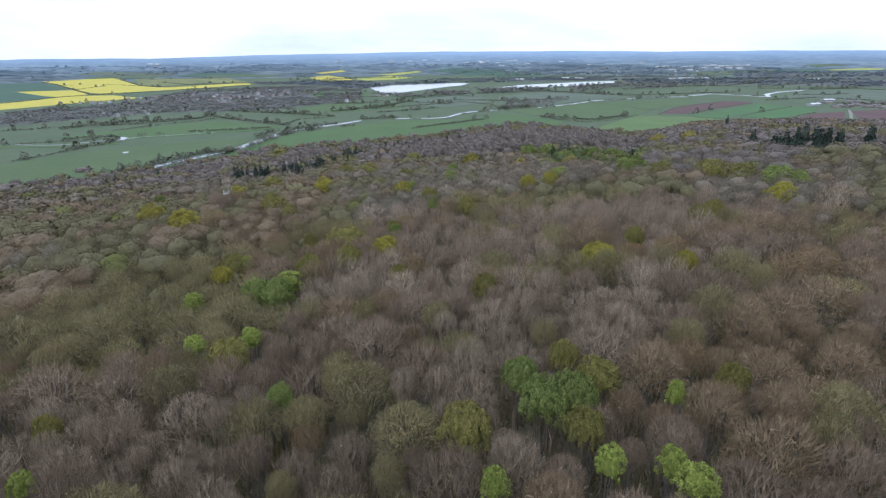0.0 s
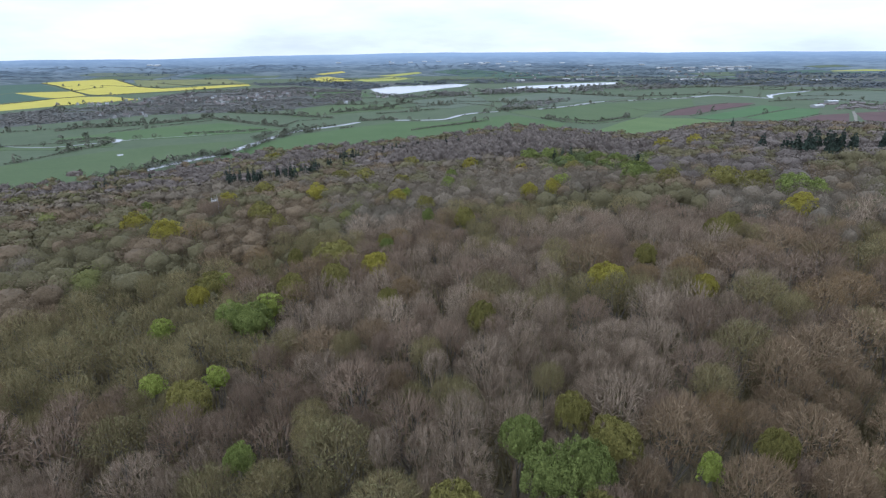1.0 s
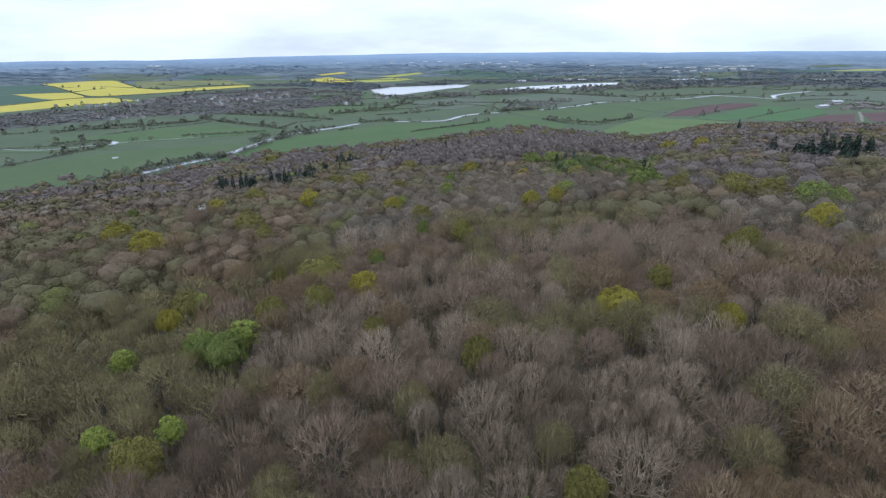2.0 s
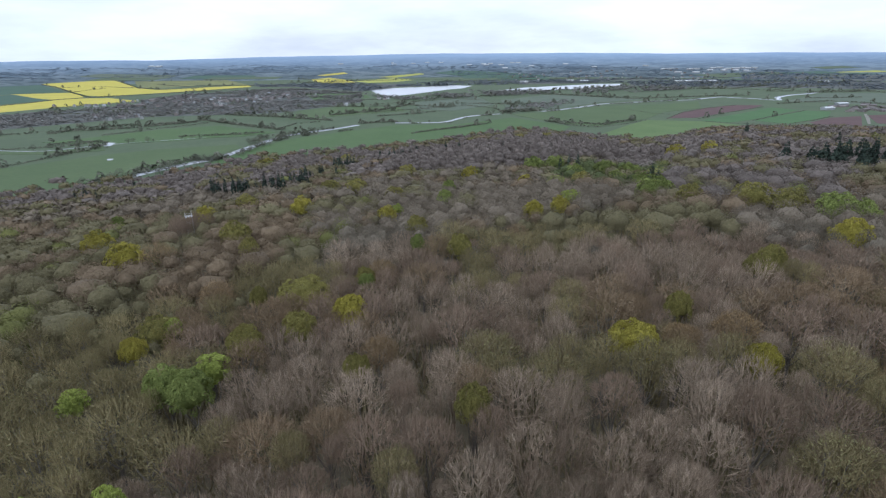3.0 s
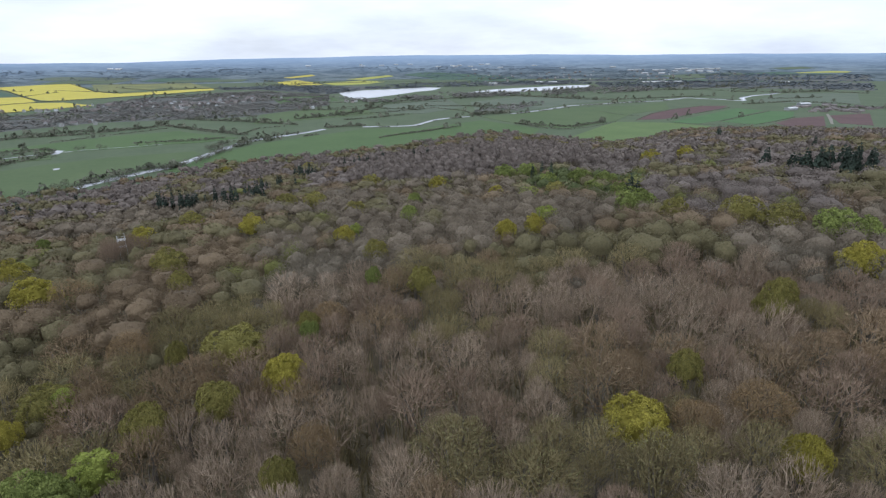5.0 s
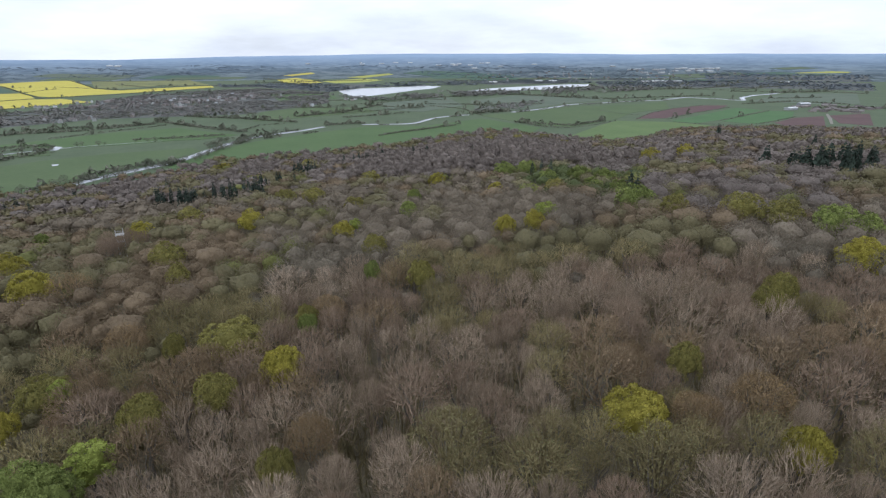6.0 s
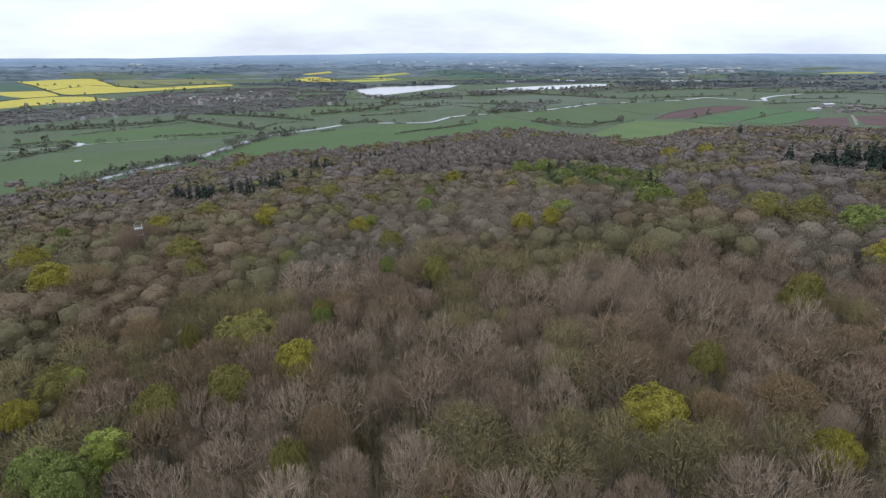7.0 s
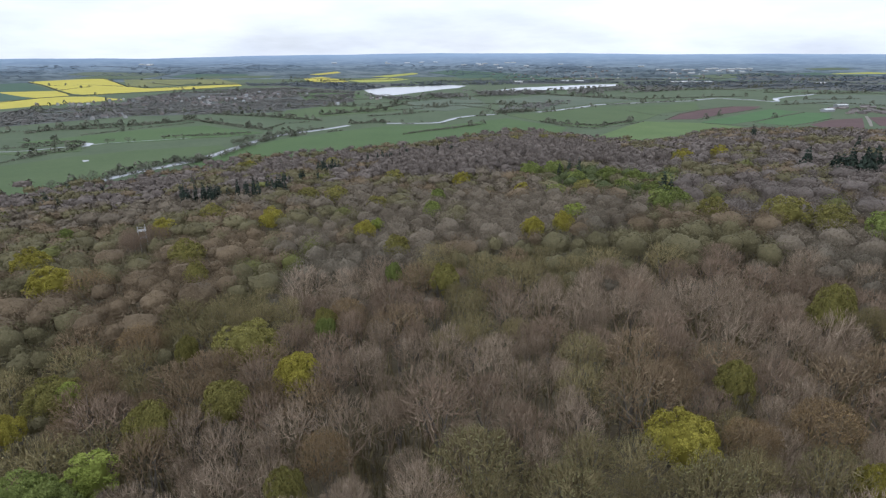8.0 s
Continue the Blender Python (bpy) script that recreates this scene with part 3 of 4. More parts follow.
field("meadow", M_GRASS3, [(-261, 701), (-239, 815), (-207, 894), (-137, 972), (-62, 1047), (43, 1045), (163, 1151), (244, 1000), (178, 868), (0, 785), (-119, 728), (-194, 677)], 0.22)
field("meadow", M_GRASS2, [(-276, 1154), (-304, 1337), (-223, 1416), (-83, 1414), (-51, 1308), (-203, 1201)], 0.23)
field("meadow", M_GRASS3, [(-582, 882), (-527, 941), (-467, 1017), (-384, 1069), (-284, 977), (-301, 936), (-382, 884), (-473, 856)], 0.24)
field("meadow", M_GRASS2, [(171, 1207), (252, 1248), (415, 1370), (585, 1413), (683, 1471), (613, 1301), (495, 1221), (415, 1104), (297, 1004), (252, 1034), (213, 1104)], 0.25)
field("meadow", M_WILLOWGRASS, [(191, 1575), (352, 1752), (507, 1682), (582, 1562), (429, 1468), (263, 1300), (176, 1338)], 0.26)
field("arable_field", M_WHEAT, [(7, 3502), (154, 3736), (477, 3417), (528, 3118), (221, 3122)], 0.27)
field("meadow", M_WILLOWGRASS, [(902, 1461), (1171, 1705), (1371, 1675), (1109, 1347), (997, 1362)], 0.28)
field("meadow", M_GRASS2, [(-624, 757), (-573, 780), (-500, 775), (-443, 800), (-465, 833), (-525, 791), (-612, 803), (-646, 786)], 0.29)
field("meadow", M_GRASS3, [(-407, 1891), (-224, 1918), (-175, 1709), (-315, 1602)], 0.30)
field("meadow", M_WILLOWGRASS, [(-44, 1529), (139, 1711), (159, 1433), (53, 1296), (-25, 1333)], 0.31)
field("meadow", M_GRASS3, [(-422, 982), (-353, 1040), (-252, 967), (-296, 922), (-365, 908)], 0.32)
# water
river([(-332, 596), (-321, 613), (-306, 659), (-293, 683), (-275, 710), (-260, 752), (-251, 800), (-244, 849), (-236, 903), (-218, 942), (-195, 969), (-161, 1005), (-130, 1055)], 11)
river([(-64, 1083), (-15, 1078), (34, 1083), (46, 1121), (72, 1172), (104, 1203), (149, 1222)], 9)
river([(242, 1262), (320, 1321), (375, 1375), (426, 1433), (500, 1459), (605, 1500), (708, 1525)], 10.5)
river([(716, 1544), (814, 1615), (831, 1569), (870, 1543), (881, 1502), (901, 1480), (948, 1574), (1034, 1652), (1109, 1689), (1187, 1755)], 12)
river([(-611, 818), (-582, 805), (-529, 796), (-497, 825), (-474, 850), (-431, 876), (-348, 913)], 1.7)
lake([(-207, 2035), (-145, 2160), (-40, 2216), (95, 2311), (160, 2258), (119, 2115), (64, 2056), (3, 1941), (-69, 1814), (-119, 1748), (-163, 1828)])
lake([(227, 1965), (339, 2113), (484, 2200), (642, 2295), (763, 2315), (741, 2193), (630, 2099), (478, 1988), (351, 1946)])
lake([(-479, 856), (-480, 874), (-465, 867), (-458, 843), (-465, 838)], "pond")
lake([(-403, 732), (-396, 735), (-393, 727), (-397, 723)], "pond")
# hedges
hedge([(-505, 672), (-495, 698), (-484, 738), (-473, 782), (-450, 821)])
hedge([(-748, 940), (-690, 977), (-653, 995), (-620, 1039), (-572, 1027)])
hedge([(-531, 949), (-504, 990), (-474, 1034), (-419, 1109)])
hedge([(-450, 1161), (-368, 1085), (-298, 1026), (-260, 998)])
hedge([(-260, 998), (-249, 1083), (-210, 1107)])
hedge([(-356, 933), (-320, 937), (-286, 948)])
hedge([(-328, 1382), (-284, 1439), (-223, 1416), (-112, 1434)])
hedge([(-213, 1225), (-150, 1267), (-77, 1311), (2, 1359)])
hedge([(-28, 933), (10, 974), (51, 1002), (108, 1057)])
hedge([(217, 1094), (248, 1017), (292, 987)])
hedge([(292, 987), (345, 1025), (408, 1084)], 1.3, 1.8, 0.008)
hedge([(440, 1279), (462, 1199), (488, 1173)], 1.3, 1.8, 0.008)
hedge([(453, 1100), (526, 1205), (613, 1287), (725, 1363)], 1.3, 1.8, 0.008)
hedge([(498, 1056), (534, 1024), (585, 1002)], 1.3, 1.8, 0.008)
hedge([(585, 1002), (631, 1006), (685, 1037), (776, 1108)], 1.3, 1.8, 0.008)
hedge([(594, 1056), (680, 1130), (801, 1224)], 1.3, 1.8, 0.008)
hedge([(510, 1094), (604, 1184), (762, 1313)], 1.3, 1.8, 0.008)
hedge([(-612, 803), (-576, 820), (-516, 842), (-501, 894)])
hedge([(174, 1324), (270, 1488), (353, 1460)])
hedge([(379, 1800), (507, 1682), (596, 1602)])
hedge([(768, 2074), (969, 1971), (1101, 1854), (1278, 1985)])
hedge([(-12, 1346), (87, 1426), (149, 1341), (171, 1207)])
hedge([(-172, 1458), (-59, 1531), (67, 1632), (160, 1579)])
hedge([(-941, 1454), (-888, 1563), (-823, 1648)])
hedge([(-1273, 2079), (-1064, 1833), (-974, 1921)])
hedge([(-1167, 2333), (-1005, 2197), (-898, 2251)])
hedge([(-1769, 2674), (-1588, 2486), (-1293, 2112)], 2.6, 2.2, 0.008)
hedge([(-1624, 3003), (-1387, 2677), (-1135, 2290)], 2.6, 2.2, 0.008)
hedge([(-1132, 1524), (-1112, 1627), (-1112, 1727), (-1068, 1810), (-954, 1918)], 2.6, 2.2, 0.008)
hedge([(-954, 1918), (-858, 2045), (-715, 2294)], 2.6, 2.2, 0.008)
hedge([(-1505, 2391), (-1377, 2449), (-1179, 2335)], 2.6, 2.2, 0.008)
hedge([(-1450, 2872), (-1208, 2900), (-1022, 2929)], 2.6, 2.2, 0.008)
hedge([(-1208, 2595), (-930, 2331), (-854, 2441)], 2.6, 2.2, 0.008)
hedge([(-1273, 2079), (-1280, 2142), (-1285, 2243), (-1281, 2315)], 2.6, 2.2, 0.008)
hedge([(-128, 1075), (-95, 1090), (-60, 1098)], 4, 5)
hedge([(-240, 925), (-222, 955), (-198, 982), (-165, 1018)], 2.5, 3)
hedge([(-330, 640), (-318, 672), (-300, 705), (-285, 735)], 3.5, 5)
hedge([(150, 1240), (200, 1262), (245, 1285)], 6, 7)
hedge([(930, 1262), (1000, 1245), (1080, 1240)], 5, 5)

hedge([(246, 1253), (324, 1312), (379, 1366), (430, 1424), (504, 1450), (609, 1491), (712, 1516)], 2.2, 2.6, 0.05, True)
hedge([(-60, 1072), (-11, 1069), (38, 1074), (52, 1114), (78, 1163), (110, 1194), (153, 1212)], 2.2, 2.6, 0.06, True)
hedge([(722, 1536), (820, 1606), (836, 1560), (875, 1534), (886, 1494)], 2.2, 2.4, 0.03, True)
hedge([(-300, 640), (-262, 712), (-243, 800), (-232, 900), (-210, 935), (-150, 998)], 2.4, 3.2, 0.12, True)
hedge([(231, 1945), (355, 1926), (482, 1968), (634, 2080), (745, 2174)], 3.0, 4.5, 0.22)

# thick hedges with trees across the near meadows
for line in ([(-633, 969), (-611, 1056), (-539, 1088), (-457, 1114)], [(-613, 1013), (-534, 1042), (-444, 1131)], [(-462, 1169), (-350, 1080), (-247, 997)],
             [(-440, 1258), (-314, 1204), (-188, 1126)], [(-492, 760), (-476, 794), (-471, 802)], [(-468, 811), (-472, 843), (-473, 857)],
             [(-206, 1226), (-112, 1323), (-41, 1488)], [(213, 1083), (264, 1044), (310, 1016)], [(309, 1024), (386, 1085)], [(310, 1814), (441, 1684), (551, 1570)]):
    hedge(line, 3.6, 4.2, 0.13)
for line in ([(-396, 926), (-339, 945), (-274, 965)], [(-24, 945), (31, 988), (98, 1050)], [(-109, 1197), (-45, 1234), (26, 1285)], [(170, 1467), (206, 1417), (233, 1357)],
             [(-552, 849), (-528, 882), (-482, 873)], [(-333, 1424), (-244, 1445), (-159, 1408)], [(-589, 1229), (-523, 1311), (-492, 1358)], [(-415, 1350), (-301, 1291)],
             [(551, 1570), (767, 1629), (914, 1656)], [(836, 1387), (998, 1436), (1077, 1349)], [(1130, 1727), (1330, 1755), (1389, 1652)], [(-31, 1629), (98, 1697), (200, 1731)],
             [(717, 1932), (1022, 1958), (1286, 2132)], [(-244, 1612), (-124, 1638)]):
    hedge(line, 2.8, 3.4, 0.07)
# bushes and young trees that half hide the river
hedge([(-345, 590), (-326, 625), (-300, 672), (-280, 700), (-256, 735)], 3.2, 4.4, 0.18, True)
hedge([(-322, 640), (-300, 690), (-268, 728)], 3.0, 3.6, 0.1, True)
hedge([(-252, 740), (-240, 800), (-226, 880), (-190, 935), (-130, 985)], 2.6, 3.4, 0.08, True)

# far fields between the woods
far_rng = np.random.default_rng(63)
for n in range(34):
    fx, fy = far_rng.uniform(-0.62, 0.72), far_rng.uniform(2350, 3300)
    fx *= fy
    if any(abs(fx - u) < a and abs(fy - v) < b for u, v, a, b in ((-1200, 2300, 600, 750), (-350, 2800, 420, 500))):
        continue
    w, d, lean = far_rng.uniform(90, 260), far_rng.uniform(60, 150), far_rng.uniform(-0.3, 0.3)
    kind, crop = (("arable_field", M_WHEAT), ("meadow", M_WILLOWGRASS), ("meadow", M_GRASS))[n % 3]
    field(kind, crop, [(fx - w, fy - d - lean * w), (fx + w, fy - d + lean * w), (fx + w * 0.9, fy + d + lean * w), (fx - w * 1.05, fy + d - lean * w)], 0.33 + 0.01 * n)

# ---- tree belts of the valley ----
def inside(px, py, outline):
    hit = np.zeros(len(px), bool)
    for (x0, y0), (x1, y1) in zip(outline, outline[1:] + outline[:1]):
        if y0 == y1:
            continue
        hit ^= ((y0 > py) != (y1 > py)) & (px < (x1 - x0) * (py - y0) / (y1 - y0) + x0)
    return hit


def tree_belt(outline, count, mat, seed, tall=10.0, gap=0.45, band=(90, 160), size=6.2, per=10):
    """Bare valley trees and scrub, thick and thin in patches."""
    rng = np.random.default_rng(seed)
    xs, ys = [p[0] for p in outline], [p[1] for p in outline]
    px, py = rng.uniform(min(xs), max(xs), count * 6), rng.uniform(min(ys), max(ys), count * 6)
    ok = inside(px, py, outline)
    px, py = px[ok], py[ok]
    keep = np.array([noise.noise((x / band[0], y / band[1], seed)) + rng.normal(0, 0.15) > gap - 0.5 for x, y in zip(px, py)])
    px, py = px[keep][:count], py[keep][:count]
    soup = Soup()
    for x, y in zip(px, py):
        r, h = size * rng.uniform(0.7, 1.3), tall * rng.uniform(0.6, 1.25)
        p = np.array([x, y, float(height(x, y))])
        bush(soup, rng, p, r, h, per, min(r, 6.5) * (0.62 if per < 12 else 0.46), 2.2)
    return tagged(new("tree_belt", soup.mesh("tree_belt", mat)), "bare grey-brown trees and scrub on the valley floor, far belts tinted with haze", "woodland", "tree belts of the valley", "stuff")


field("scrubland", M_SCRUB, [(-985, 1180), (-890, 1360), (-840, 1390), (-785, 1550), (-825, 1690), (-800, 1910), (-640, 2130), (-510, 2190), (-224, 1918), (-182, 1546), (-331, 1287), (-600, 1225), (-745, 1055), (-810, 985)], 0.008)
field("scrubland", M_SCRUB, [(-783, 2516), (-538, 2517), (-287, 2470), (-93, 2479), (212, 2621), (234, 2328), (166, 2340), (-128, 2231), (-231, 1978), (-538, 2303), (-680, 2327)], 0.013)
field("scrubland", M_SCRUB, [(212, 2621), (632, 2644), (1010, 2741), (1346, 2492), (1616, 2333), (1855, 2191), (1498, 1761), (1328, 1910), (999, 2034), (753, 2152), (814, 2398), (519, 2362), (208, 2290)], 0.018)
field("scrubland", M_SCRUB, [(1670, 3106), (1891, 2867), (2270, 2693), (1920, 2270), (1676, 2421), (1399, 2593)], 0.023)
tree_belt([(-985, 1180), (-890, 1360), (-840, 1390), (-785, 1550), (-825, 1690), (-800, 1910), (-640, 2130), (-510, 2190), (-224, 1918), (-182, 1546), (-331, 1287), (-600, 1225), (-745, 1055), (-810, 985)], 3300, M_BELT, 1, 4.2, 0.42, (150, 90), 5.8, 14)
tree_belt([(-212, 1810), (-157, 1753), (-64, 1672), (136, 1920), (227, 1877), (457, 1899), (698, 2051), (904, 2051), (850, 1926), (611, 1791), (357, 1777), (206, 1701), (-61, 1588)], 600, M_BELT, 2, 9, 0.35)
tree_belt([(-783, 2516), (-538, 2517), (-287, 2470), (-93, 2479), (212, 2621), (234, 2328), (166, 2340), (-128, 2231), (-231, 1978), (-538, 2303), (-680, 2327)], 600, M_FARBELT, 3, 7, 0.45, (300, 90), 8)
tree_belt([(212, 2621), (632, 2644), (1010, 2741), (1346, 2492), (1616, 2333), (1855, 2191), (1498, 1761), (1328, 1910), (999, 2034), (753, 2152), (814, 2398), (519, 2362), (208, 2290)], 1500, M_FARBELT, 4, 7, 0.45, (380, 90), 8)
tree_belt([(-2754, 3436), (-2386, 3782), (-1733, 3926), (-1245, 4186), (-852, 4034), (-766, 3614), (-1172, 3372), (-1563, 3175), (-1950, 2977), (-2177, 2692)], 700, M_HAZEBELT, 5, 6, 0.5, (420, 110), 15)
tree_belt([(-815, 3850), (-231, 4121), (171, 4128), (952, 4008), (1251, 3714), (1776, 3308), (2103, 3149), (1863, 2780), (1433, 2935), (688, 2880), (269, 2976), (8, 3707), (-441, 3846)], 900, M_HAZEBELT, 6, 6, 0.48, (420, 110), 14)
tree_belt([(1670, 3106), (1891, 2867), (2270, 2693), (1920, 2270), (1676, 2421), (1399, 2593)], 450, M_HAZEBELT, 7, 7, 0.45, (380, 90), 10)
tree_belt([(153, 1259), (191, 1351), (299, 1485), (374, 1550), (371, 1475), (245, 1275)], 60, M_BELT, 8, 6, 0.4)
tree_belt([(-2400, 2300), (-1900, 2300), (-1600, 1600), (-1400, 1100), (-1000, 1000), (-1030, 1200), (-1250, 1500), (-1900, 2200)], 250, M_BELT, 9, 9, 0.45)

# short hedges across the far valley floor
hedge_rng = np.random.default_rng(77)
for _ in range(46):
    hx, hy = hedge_rng.uniform(-900, 1900), hedge_rng.uniform(1250, 3000)
    if abs(hx) > 0.78 * hy or (-260 < hx < 900 and 1650 < hy < 2380):
        continue
    slope, reach = hedge_rng.normal(0, 0.35), hedge_rng.uniform(60, 200)
    hedge([(hx - reach, hy - reach * slope), (hx, hy), (hx + reach, hy + reach * (slope + 0.2))], 2.6, 3.2)

# ---- the wood ----
# four of each kind: with a shallow to a deep crown, for small to large trees
DEPTHS = (2.0, 2.6, 3.4, 4.4)
ASH = [bare_tree("ash", 10 + i, M_ASH, 4.7, 1.15 * d, (9, 7, 6, 4), 0.85, 0.6, (0.05, 0.035, 0.026), limb_mat=M_ASH, shell=320, shell_wide=0.025, heart=0.5, thick=1.1) for i, d in enumerate(DEPTHS)]
OAK = [bare_tree("oak", 20 + i, M_BROWN, 4.7, d, (7, 7, 6, 3), 0.35, 0.9, (0.05, 0.045, 0.034), shell=1200, heart=1.0) for i, d in enumerate(DEPTHS)]
BEECH = [bare_tree("beech", 30 + i, M_MAUVE, 4.7, 1.08 * d, (7, 7, 6, 3), 0.65, 0.7, (0.05, 0.04, 0.03), shell=760, heart=0.7) for i, d in enumerate(DEPTHS)]
BUD = [bare_tree("budding", 40 + i, M_BUD, 4.7, d, (8, 6, 6, 3), 0.45, 0.8, (0.05, 0.045, 0.034), 1100, M_BUDLEAF, 0.07, shell=800, heart=1.0) for i, d in enumerate(DEPTHS)]
ASH_MID = [bare_tree("ash_mid", 110 + i, M_ASH, 4.7, 1.12 * d, (7, 7, 6, 2), 0.8, 0.6, (0.05, 0.036, 0.029), limb_mat=M_ASH, shell=300, heart=0.5, shell_wide=0.034) for i, d in enumerate(DEPTHS)]
OAK_MID = [bare_tree("oak_mid", 120 + i, M_BROWN, 4.7, d, (6, 5, 4, 2), 0.3, 0.9, (0.055, 0.045, 0.04), shell=460, heart=0.8, shell_wide=0.045, tuft=(420, 0.085)) for i, d in enumerate(DEPTHS)]
BEECH_MID = [bare_tree("beech_mid", 130 + i, M_MAUVE, 4.7, 1.06 * d, (6, 5, 5, 2), 0.6, 0.7, (0.055, 0.045, 0.04), shell=480, heart=0.8, shell_wide=0.045, tuft=(160, 0.08)) for i, d in enumerate(DEPTHS)]
BUD_MID = [bare_tree("budding_mid", 140 + i, M_BUD, 4.7, d, (6, 5, 4, 2), 0.4, 0.8, (0.055, 0.045, 0.04), 760, M_BUDLEAF, 0.062, shell=300, heart=0.8, shell_wide=0.045, tuft=(300, 0.085)) for i, d in enumerate(DEPTHS)]
GREEN = [leafy_tree("green", 50 + i, M_LEAF, 4.7, d, 76, 120, 0.105, 0.56) for i, d in enumerate(DEPTHS)]
LIME = [leafy_tree("lime", 60 + i, M_LIMELEAF, 1.9, 1.05 * d, 44, 80, 0.075, 0.55) for i, d in enumerate(DEPTHS)]
YELLOW = [leafy_tree("yellow", 70 + i, M_YELLOW, 4.7, d, 76, 120, 0.105, 0.56) for i, d in enumerate(DEPTHS)]
OLIVE = [leafy_tree("olive", 80 + i, M_OLIVELEAF, 4.7, d, 76, 110, 0.10, 0.56) for i, d in enumerate(DEPTHS)]
GREEN_MID = [leafy_tree("green_mid", 250 + i, M_LEAF, 4.7, d, 56, 62, 0.17, 0.58) for i, d in enumerate(DEPTHS)]
LIME_MID = [leafy_tree("lime_mid", 260 + i, M_LIMELEAF, 1.9, 0.8 * d, 40, 60, 0.085, 0.58) for i, d in enumerate(DEPTHS)]
YELLOW_MID = [leafy_tree("yellow_mid", 270 + i, M_YELLOW, 4.7, d, 60, 62, 0.16, 0.58) for i, d in enumerate(DEPTHS)]
OLIVE_MID = [leafy_tree("olive_mid", 180 + i, M_OLIVELEAF, 4.7, d, 52, 56, 0.16, 0.58) for i, d in enumerate(DEPTHS)]
RUSSET = [bare_tree("russet", 90 + i, M_BROWN, 4.7, d, (7, 7, 5, 3), 0.4, 0.8, (0.05, 0.045, 0.034), 3600, M_RUSSET, 0.062, shell=500, heart=1.0) for i, d in enumerate(DEPTHS)]
RUSSET_MID = [bare_tree("russet_mid", 190 + i, M_BROWN, 4.7, d, (6, 5, 4, 2), 0.4, 0.8, (0.06, 0.05, 0.04), 2000, M_RUSSET, 0.072, shell=200, heart=0.8) for i, d in enumerate(DEPTHS)]

KINDS = {
    "ash": ("ash_tree", ASH, ASH_MID, "bare ash tree with pale grey upswept branches"),
    "oak": ("oak_tree", OAK, OAK_MID, "bare rounded oak tree with dense brown twigs"),
    "beech": ("beech_tree", BEECH, BEECH_MID, "bare beech tree with a mauve-grey haze of twigs"),
    "bud": ("maple_tree", BUD, BUD_MID, "maple tree in bud with olive-tinged twigs"),
    "green": ("sycamore_tree", GREEN, GREEN_MID, "sycamore tree in fresh green leaf among bare trees"),
    "lime": ("hawthorn_tree", LIME, LIME_MID, "small tree in bright lime-green new leaf"),
    "yellow": ("flowering_oak_tree", YELLOW, YELLOW_MID, "rounded oak tree covered in yellow-green spring leaf"),
    "olive": ("hazel_tree", OLIVE, OLIVE_MID, "rounded tree half covered in olive-green opening leaves"),
    "russet": ("copper_tree", RUSSET, RUSSET_MID, "rounded tree with russet-brown opening buds"),
}
first_of = {}
cells = {}


def crowded(x, y, r, share=0.67):
    """Whether a crown of radius r at x, y would grow too far into its neighbours."""
    i, j = int(x // 16), int(y // 16)
    for a in range(i - 1, i + 2):
        for b in range(j - 1, j + 2):
            for (u, v, w) in cells.get((a, b), ()):
                if (u - x) ** 2 + (v - y) ** 2 < (share * (r + w)) ** 2:
                    return True
    return False


def note(x, y, r):
    cells.setdefault((int(x // 16), int(y // 16)), []).append((x, y, r))


def crown_class(radius):
    return 0 if radius < 2.5 else 1 if radius < 3.5 else 2 if radius < 5.0 else 3


def plant(kind, x, y, radius, tall, turn, mid=False):
    """One tree of a kind, scaled to its crown radius and height."""
    name, near, far, label = KINDS[kind]
    pieces = far if mid else near
    key = (kind, mid, crown_class(radius))
    if key not in first_of:
        first_of[key] = tree_thing(name, pieces[key[2]], label)
        ob = first_of[key]
    else:
        ob = copy_thing(first_of[key], Matrix())
    wide = radius / (1.9 if kind == "lime" else 4.7)
    ob.matrix_basis = Matrix.LocRotScale((x, y, float(height(x, y))), Euler((0, 0, turn)), (wide, wide, tall / TREE_H))
    note(x, y, radius * (1.0 if kind in ("ash", "oak", "beech", "bud") else 1.15))
    return ob


# trees in leaf that stand out of the wood: place and crown radius
SYCAMORES = [(14, 58, 3.4), (18, 59, 3.2), (12, 65, 2.8), (-22, 68, 2.0), (-42, 123, 4.7), (-36, 119, 4.2), (97, 259, 8.0), (133, 204, 6.4), (136, 197, 5.3), (-152, 304, 3.8), (-11, 164, 2.1), (1, 189, 2.0)]
SYCAMORES_FAR = [(71, 391, 6.9), (84, 390, 7.0), (89, 355, 5.6), (105, 351, 6.8), (113, 334, 6.4), (107, 299, 5.1), (99, 313, 5.4), (11, 285, 3.8), (14, 326, 3.9)]
HAZELS = [(22, 63, 3.2), (19, 69, 2.3), (17, 51, 2.4), (4, 54, 3.4), (38, 59, 2.1), (-35, 84, 3.7), (11, 103, 3.0), (-53, 64, 1.9), (-32, 136, 4.2), (-26, 163, 7.1), (-22, 140, 4.1), (-57, 151, 5.8), (-7, 117, 2.4), (52, 132, 2.9), (0, 224, 4.2), (86, 159, 4.1), (-37, 161, 2.5), (-69, 236, 6.4), (-55, 210, 3.6), (78, 151, 3.2), (-12, 169, 2.9), (13, 184, 3.6)]
